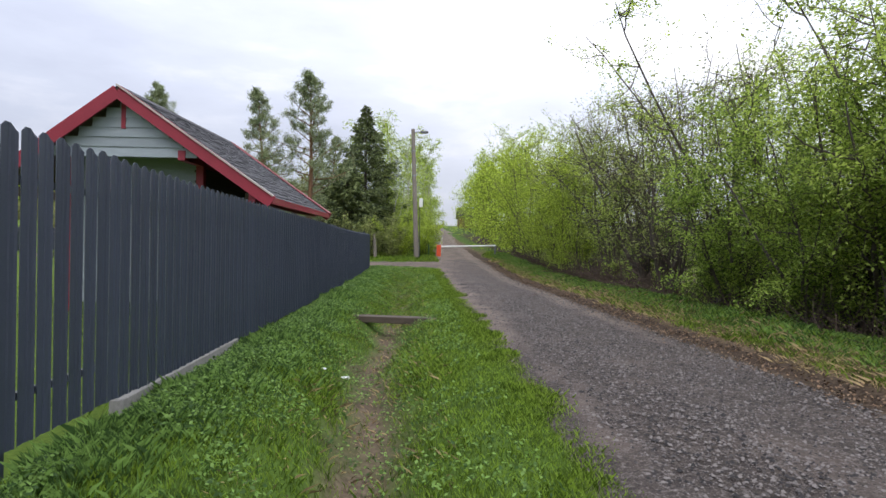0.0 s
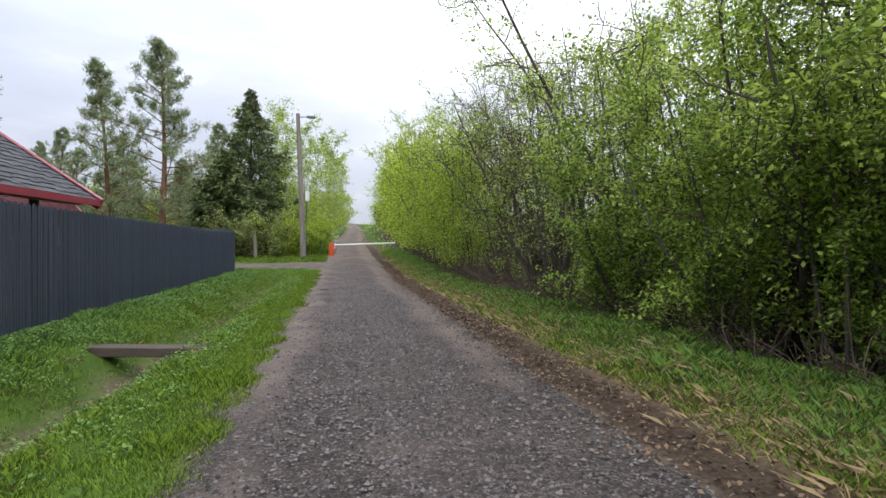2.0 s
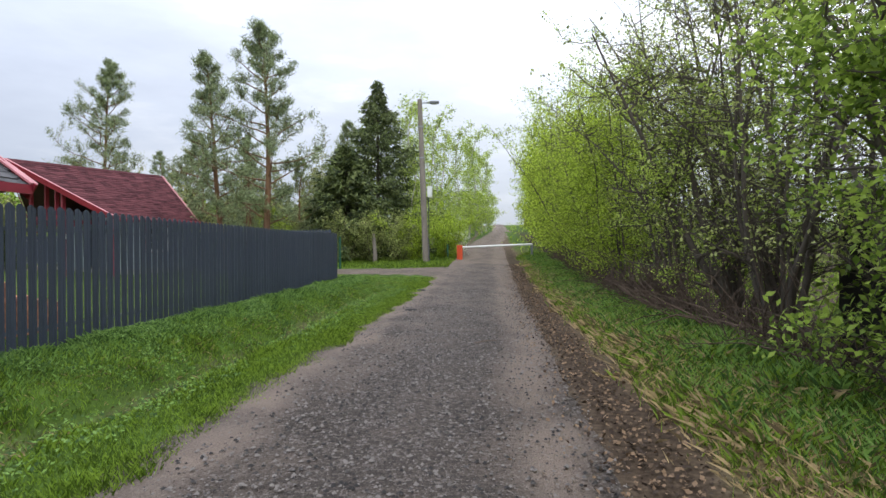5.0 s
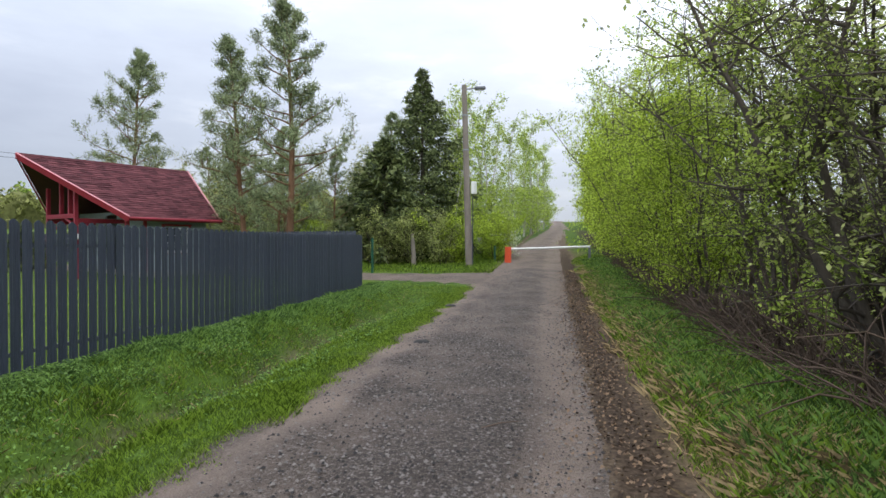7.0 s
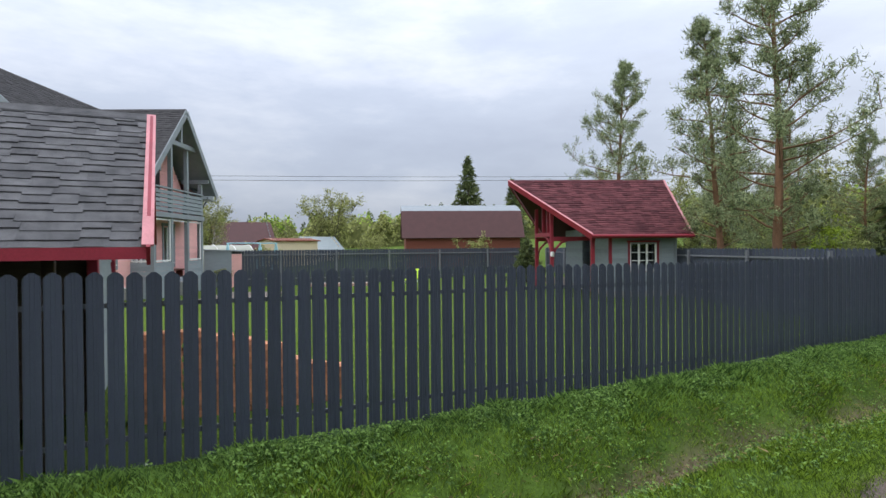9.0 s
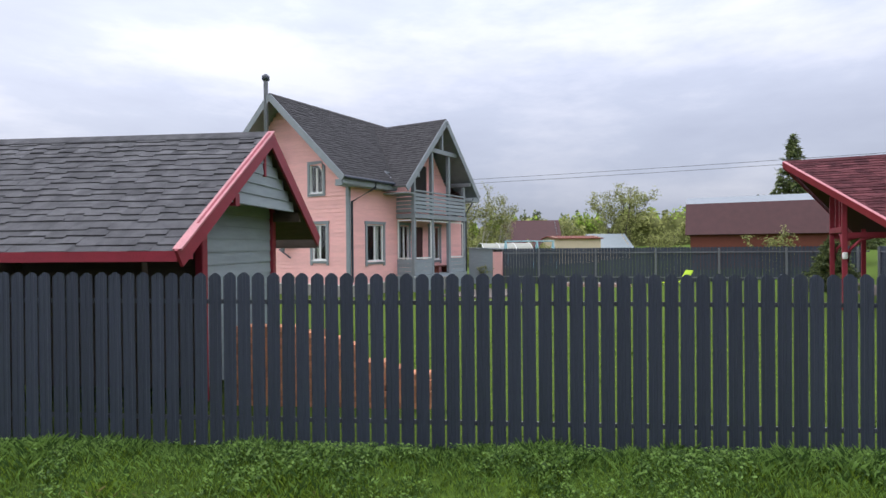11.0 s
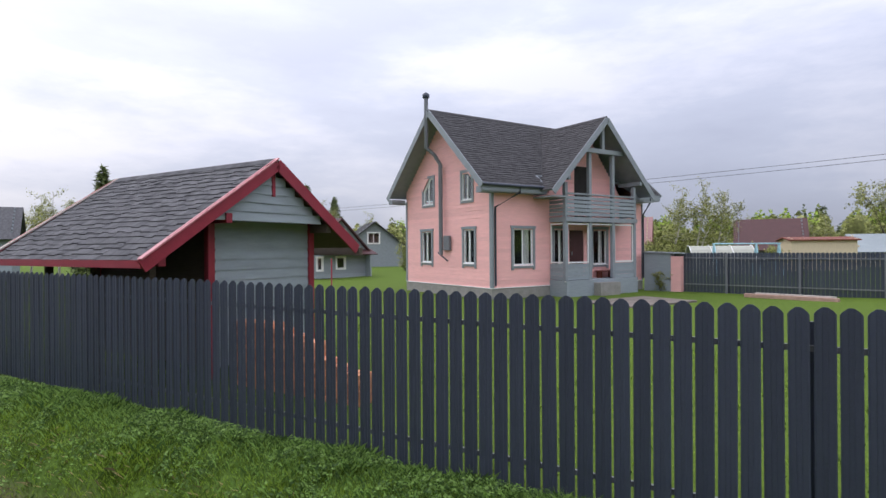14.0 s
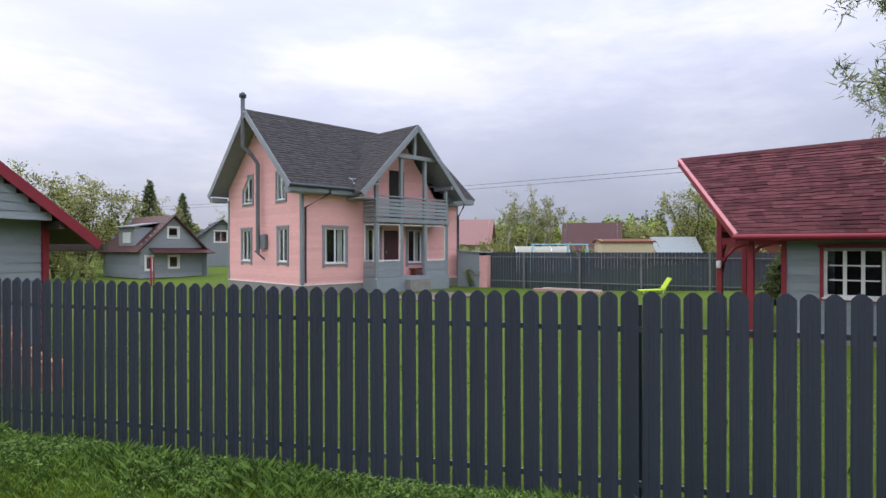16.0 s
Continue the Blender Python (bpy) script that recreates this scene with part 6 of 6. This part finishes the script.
    plant_at(Os, -22.83, -15.99, 0, 0.887)
    for x, y, k in ((-20.67, -15.06, 0.932), (-18.56, -14.11, 0.815), (-16.71, -12.95, 0.943), (-15.25, -11.81, 0.660), (-50.16, 17.15, 0.922), (-49.31, 18.32, 0.851), (-36.09, -7.5, 0.421), (-37.43, 29.12, 0.476)):
        copy_at(Os, x, y, rng.uniform(0, 360), k)
    Ol = shrub("garden_shrub", 16, 2.8, 7, 0.5, 1900, 0.068, M_LEAFO, M_BARKW, 0.03, low=0.04, arms=9, twigs=2, light=True)
    tagged(Ol, "olive green garden shrub beyond the back fence", "shrub", "shrubs beyond the back fence")
    plant_at(Ol, -35.53, 4.91, 0, 0.681)
    for x, y, k in ((-36.33, 7.13, 0.720), (-34.92, 3.2, 0.768), (-37.93, 1.29, 0.844), (-36.71, 8.49, 0.676), (-37.75, 10.25, 0.628), (-36.94, 5.76, 0.844), (-38.27, 12.07, 0.656), (-35.7, 13.0, 0.459), (-42.83, 19.73, 0.776), (-43.86, 21.08, 0.919), (-41.02, 20.21, 0.707), (-26.49, 23.53, 0.772), (-28.53, 19.74, 0.516), (-16.72, -6.75, 0.430), (-29.38, -9.71, 0.773), (-14.64, -10.19, 0.668), (-23.5, -14.21, 0.653), (-18.23, -11.86, 0.580), (-25.0, -17.93, 0.716), (-15.81, 29.48, 0.993), (-18.42, 30.59, 1.253), (-21.82, 28.83, 0.999), (-23.76, 31.19, 1.338), (-14.29, 32.57, 1.336), (-27.1, 30.29, 1.080), (-11.5, 34.5, 1.2), (-16.92, 34.11, 1.503), (-21.44, 34.29, 1.557)):
        copy_at(Ol, x, y, rng.uniform(0, 360), k)
    for x, y, k, o in ((-23.84, 10.91, 0.366, Ol), (-19.12, 23.01, 0.312, S2), (-12.5, 31.6, 0.9, Gs), (-13.7, 29.39, 0.734, Sh), (-11, 30.3, 0.75, Sh)):
        copy_at(o, x, y, rng.uniform(0, 360), k, 1.0)
    # woods on the horizon: a closed canopy with a ragged fringe
    r = np.random.default_rng(77)
    for layer, (dist, h0, m) in enumerate(((118, 7.0, M_LEAFO), (140, 8.6, M_LEAFD), (165, 10.2, M_SPRUCE))):
        ang = np.radians(np.linspace(114, 272, 900))
        hh = np.zeros(900)
        cs = []
        for i in range(170):
            a, hgt, wid = r.uniform(ang[0], ang[-1]), h0 * r.uniform(0.62, 1.12), r.uniform(1.6, 4.2) * (0.6 if layer == 2 else 1.0)
            off = np.abs(ang - a) * dist / wid
            hh = np.maximum(hh, hgt * (1 - off ** (1.2 if layer == 2 else 2.2) * 0.75) * (off < 1.15))
            k = 90
            u = r.normal(size=k) * 0.55
            z = hgt * (1 - np.abs(u) ** 1.6 * 0.7) * r.uniform(0.45, 1.03, k) ** 0.5
            rad = dist - 1.0 + r.normal(size=k) * 0.8
            an = a + u * wid / dist
            x, y = rad * np.cos(an), 15 + rad * np.sin(an)
            cs.append(np.stack([x, y, ground_h(x, y) + np.maximum(z, 0.3)], -1))
        hh = np.maximum(hh * 0.9, h0 * 0.45) + r.uniform(-0.25, 0.25, 900)
        rows = []
        for f, back in ((0.0, 0.0), (0.5, 0.3), (0.85, 1.0), (1.0, 3.0), (0.9, 6.0)):
            rad = dist + back
            x, y = rad * np.cos(ang), 15 + rad * np.sin(ang)
            rows.append(np.stack([x, y, ground_h(x, y) - 0.2 + hh * f], -1))
        i = np.arange(4)[:, None] * 900 + np.arange(899)[None, :]
        wood = empty("far_woods")
        tagged(wood, "mixed spring woods along the horizon", "woods", kind="stuff")
        raw("canopy", np.concatenate(rows), np.stack([i, i + 1, i + 901, i + 900], -1).reshape(-1, 4), M_WOODS, wood, True)
        v, f = cards(np.concatenate(cs), 0.34, r, 0.8, 0.2)
        raw("leaves", v, f, m, wood)


def blades(name, label, n, smin, smax, dfun, length, width, material, seed, lean=0.35, keep=None):
    """Grass blades over a strip: bent tapered blades."""
    r = np.random.default_rng(seed)
    s, d = r.uniform(smin, smax, n), dfun(r, n)
    x, y = at_sd(s, d)
    if keep is not None:
        ok = r.uniform(0, 1, n) < keep(s, d, x, y)
        x, y = x[ok], y[ok]
    n = len(x)
    z = ground_h(x, y) - 0.01
    a = r.uniform(0, 2 * np.pi, n)
    tuft = 0.75 + 0.45 * wave(x, y, 3.1, 0.7) + 0.25 * wave(x, y, 9.0, 1.7)
    ln = length * r.uniform(0.45, 1.25, n) * np.clip(tuft, 0.6, 1.6)
    w = width * r.uniform(0.6, 1.3, n)
    bx, by = np.cos(a), np.sin(a)
    ld = lean * r.uniform(0.2, 1.6, n) * ln
    p0 = np.stack([x - by * w, y + bx * w, z], -1)
    p1 = np.stack([x + by * w, y - bx * w, z], -1)
    mid = np.stack([x + bx * ld * 0.35, y + by * ld * 0.35, z + ln * 0.6], -1)
    tip = np.stack([x + bx * ld, y + by * ld, z + ln * 0.95], -1)
    mid = mid - np.stack([-by * w, bx * w, np.zeros(n)], -1) * 0.7
    v = np.stack([p0, p1, mid, tip], 1).reshape(-1, 3)
    i = np.arange(n)[:, None] * 4
    tri = np.concatenate([i + [0, 1, 2], i + [0, 2, 3]], 0)
    return tagged(raw(name, v, tri, material), label, "grass", kind="stuff")


def build_grass():
    def left(s, d, x, y):
        dm = ditch_mid(s)
        mud = np.clip(np.abs(d - dm) / 0.30 - 0.5 + 0.35 * wave(x, y, 6.0, 2.0), 0.05 + 0.45 * sstep(10, 14, s), 1)
        mud = mud * (1 - 0.9 * sstep(9.0, 9.3, s) * (1 - sstep(10.0, 10.2, s)) * sstep(0.8, 1.0, d) * (1 - sstep(2.3, 2.6, d)))
        return mud * (1 - sstep(2.98, 3.2, d + 0.12 * wave(x, y, 5.0, 0.3))) * (1 - 0.9 * sstep(24.6, 25.6, s))
    blades("verge_grass", "fresh green grass between the fence and the lane", 330000, -1.5, 25.5, lambda r, n: r.uniform(-0.05, 3.25, n), 0.072, 0.0030, M_GRASS, 1, 0.5, left)
    blades("verge_grass", "short grass creeping over the edge of the lane", 34000, -1.5, 25.0, lambda r, n: r.uniform(2.6, 3.16, n), 0.05, 0.0030, M_GRASS, 11, 0.6)
    blades("weeds", "taller dark weeds along the foot of the fence", 60000, -1.5, 24.8, lambda r, n: 0.05 + np.abs(r.normal(size=n)) * 0.42, 0.115, 0.0040, M_GRASSB, 2, 0.6, left)
    right = lambda s, d, x, y: sstep(5.95, 6.7, d + 0.2 * wave(x, y, 2.2, 0.5)) * (1 - sstep(7.5, 8.2, d))
    blades("tall_verge_grass", "long bluish grass at the foot of the thicket", 80000, 2, 34, lambda r, n: r.uniform(6.4, 8.2, n), 0.125, 0.0028, M_GRASSB, 3, 0.6, right)
    blades("verge_grass", "fresh green grass at the foot of the thicket", 50000, 2, 36, lambda r, n: r.uniform(6.0, 8.0, n), 0.12, 0.0032, M_GRASS, 4, 0.6, right)
    dry = lambda s, d, x, y: np.clip(0.75 - np.abs(d - 6.5 - 0.12 * wave(x, y, 1.6, 0.2)) / 0.6 + 0.55 * wave(x, y, 2.4, 0.9), 0, 1)
    blades("straw", "flattened dry straw along the edge of the lane", 62000, 2, 30, lambda r, n: r.uniform(5.9, 7.4, n), 0.085, 0.0015, M_STRAW, 5, 1.8, dry)
    mixed = lambda s, d, x, y: np.clip(0.35 + 0.5 * wave(x, y, 1.9, 0.6), 0, 1) * (1 - sstep(7.0, 7.7, d))
    blades("straw", "dry stalks standing among the green verge grass", 26000, 4, 26, lambda r, n: r.uniform(6.1, 7.7, n), 0.11, 0.0016, M_STRAW, 15, 0.9, mixed)
    blades("verge_grass", "yellowish young grass at the edge of the straw", 40000, 3, 28, lambda r, n: 6.15 + np.abs(r.normal(size=n)) * 0.55, 0.085, 0.0026, M_GRASS, 16, 0.7)
    blades("straw", "dry grass stalks in the ditch and by the fence", 7000, -1.5, 24, lambda r, n: r.uniform(0.9, 2.3, n), 0.06, 0.0013, M_STRAW, 6, 1.4)
    blades("verge_grass", "grass beyond the side lane", 26000, 28.6, 40, lambda r, n: r.uniform(-3.5, 3.2, n), 0.16, 0.006, M_GRASS, 7, 0.5)
    blades("lawn", "short bright lawn behind the fence", 28000, 4, 25, lambda r, n: -r.uniform(0.1, 7.0, n), 0.07, 0.006, M_GRASS, 8, 0.5)
    # broad leaves among the grass
    r = np.random.default_rng(9)
    n = 90000
    s = r.uniform(-1.5, 25, n)
    d = np.where(r.random(n) < 0.6, 0.1 + np.abs(r.normal(size=n)) * 0.5, r.uniform(0.1, 2.7, n))
    x, y = at_sd(s, d)
    ok = wave(x, y, 2.7, 0.2) + 0.6 * wave(x, y, 7.1, 1.1) > -0.25
    x, y = x[ok], y[ok]
    c = np.stack([x, y, ground_h(x, y) + r.uniform(0.02, 0.11, len(x))], -1)
    v, f = cards(c, 0.016, r, 0.6, 1.0)
    tagged(raw("weed_leaves", v, f, M_GRASSB), "broad-leaved weeds among the verge grass", "weeds", kind="stuff")


def build_stones():
    r = np.random.default_rng(12)
    n = 64000
    s = 1.5 + 28.5 * r.uniform(0, 1, n) ** 1.5
    d = np.where(r.random(n) < 0.7, r.uniform(3.2, 5.7, n), 4.3 + r.normal(size=n) * 0.45)
    x, y = at_sd(s, d)
    z = ground_h(x, y) + 0.045 - 0.065 * (np.abs(d - 4.28) / 1.5) ** 3
    size = 0.004 + 0.014 * r.uniform(0, 1, n) ** 4
    octa = np.array([(1, 0, 0), (0, 1, 0), (-1, 0, 0), (0, -1, 0), (0, 0, 0.8), (0, 0, -0.6)], float)
    fc = np.array([(0, 1, 4), (1, 2, 4), (2, 3, 4), (3, 0, 4)])
    a = r.uniform(0, 6.28, n)
    jit = octa[None] * (size[:, None, None]) * r.uniform(0.7, 1.35, (n, 6, 3))
    ca, sa = np.cos(a)[:, None], np.sin(a)[:, None]
    v = np.stack([jit[..., 0] * ca - jit[..., 1] * sa + x[:, None], jit[..., 0] * sa + jit[..., 1] * ca + y[:, None], jit[..., 2] + z[:, None]], -1)
    f = (np.arange(n)[:, None, None] * 6 + fc[None]).reshape(-1, 3)
    tagged(raw("road_gravel", v.reshape(-1, 3), f, M_STONE), "loose crushed stones on the lane", "gravel", kind="stuff")


def build_rubbish():
    # rotted leaves and clods along the right edge of the lane
    q = np.random.default_rng(15)
    n = 14000
    s, d = q.uniform(2, 30, n), 5.82 + q.normal(size=n) * 0.22
    x, y = at_sd(s, d)
    ok = wave(x, y, 3.3, 0.6) + 0.8 * q.normal(size=n) > -0.5
    c = np.stack([x, y, ground_h(x, y) + 0.012 + q.uniform(0, 0.02, n)], -1)[ok]
    v, f = cards(c, 0.016, q, 0.7, 1.2)
    tagged(raw("leaf_litter", v, f, M_LITTER), "rotted brown leaves and clods along the lane edge", "leaf litter", kind="stuff")
    r = random.Random(4)
    for x, y, k in ((-0.62, 6.5, 0.05), (-0.75, 6.2, 0.03), (-3.3, 12.2, 0.03)):
        bm = bmesh.new()
        bmesh.ops.create_icosphere(bm, subdivisions=2, radius=k)
        for v in bm.verts:
            v.co = v.co * r.uniform(0.7, 1.2)
            v.co.z *= 0.4
        ob = link("litter", bm, M_WHITE)
        ob.location = (x, y, gh(x, y) + k * 0.3)
        tagged(ob, "crumpled white scrap of plastic in the ditch", "litter")
    # fallen stalks on the lane
    for i, (s, d, a, ln) in enumerate(((13.6, 4.75, 0.9, 0.34), (9.1, 6.0, 2.1, 0.5), (6.7, 5.9, 1.4, 0.6), (17.0, 4.9, 1.7, 0.25))):
        x, y = at_sd(s, d)
        z = gh(x, y) + 0.045
        st = one_tube("fallen_stick", [(x, y, z), (x + math.cos(a) * ln * 0.5, y + math.sin(a) * ln * 0.5, z + 0.012), (x + math.cos(a) * ln, y + math.sin(a) * ln, z)], [0.006, 0.005, 0.003], M_TWIG, None, 5)
        tagged(st, "thin dry stick lying on the gravel", "stick")


TREES = build_thicket()
build_trees(*TREES)
build_grass()
build_stones()
build_rubbish()
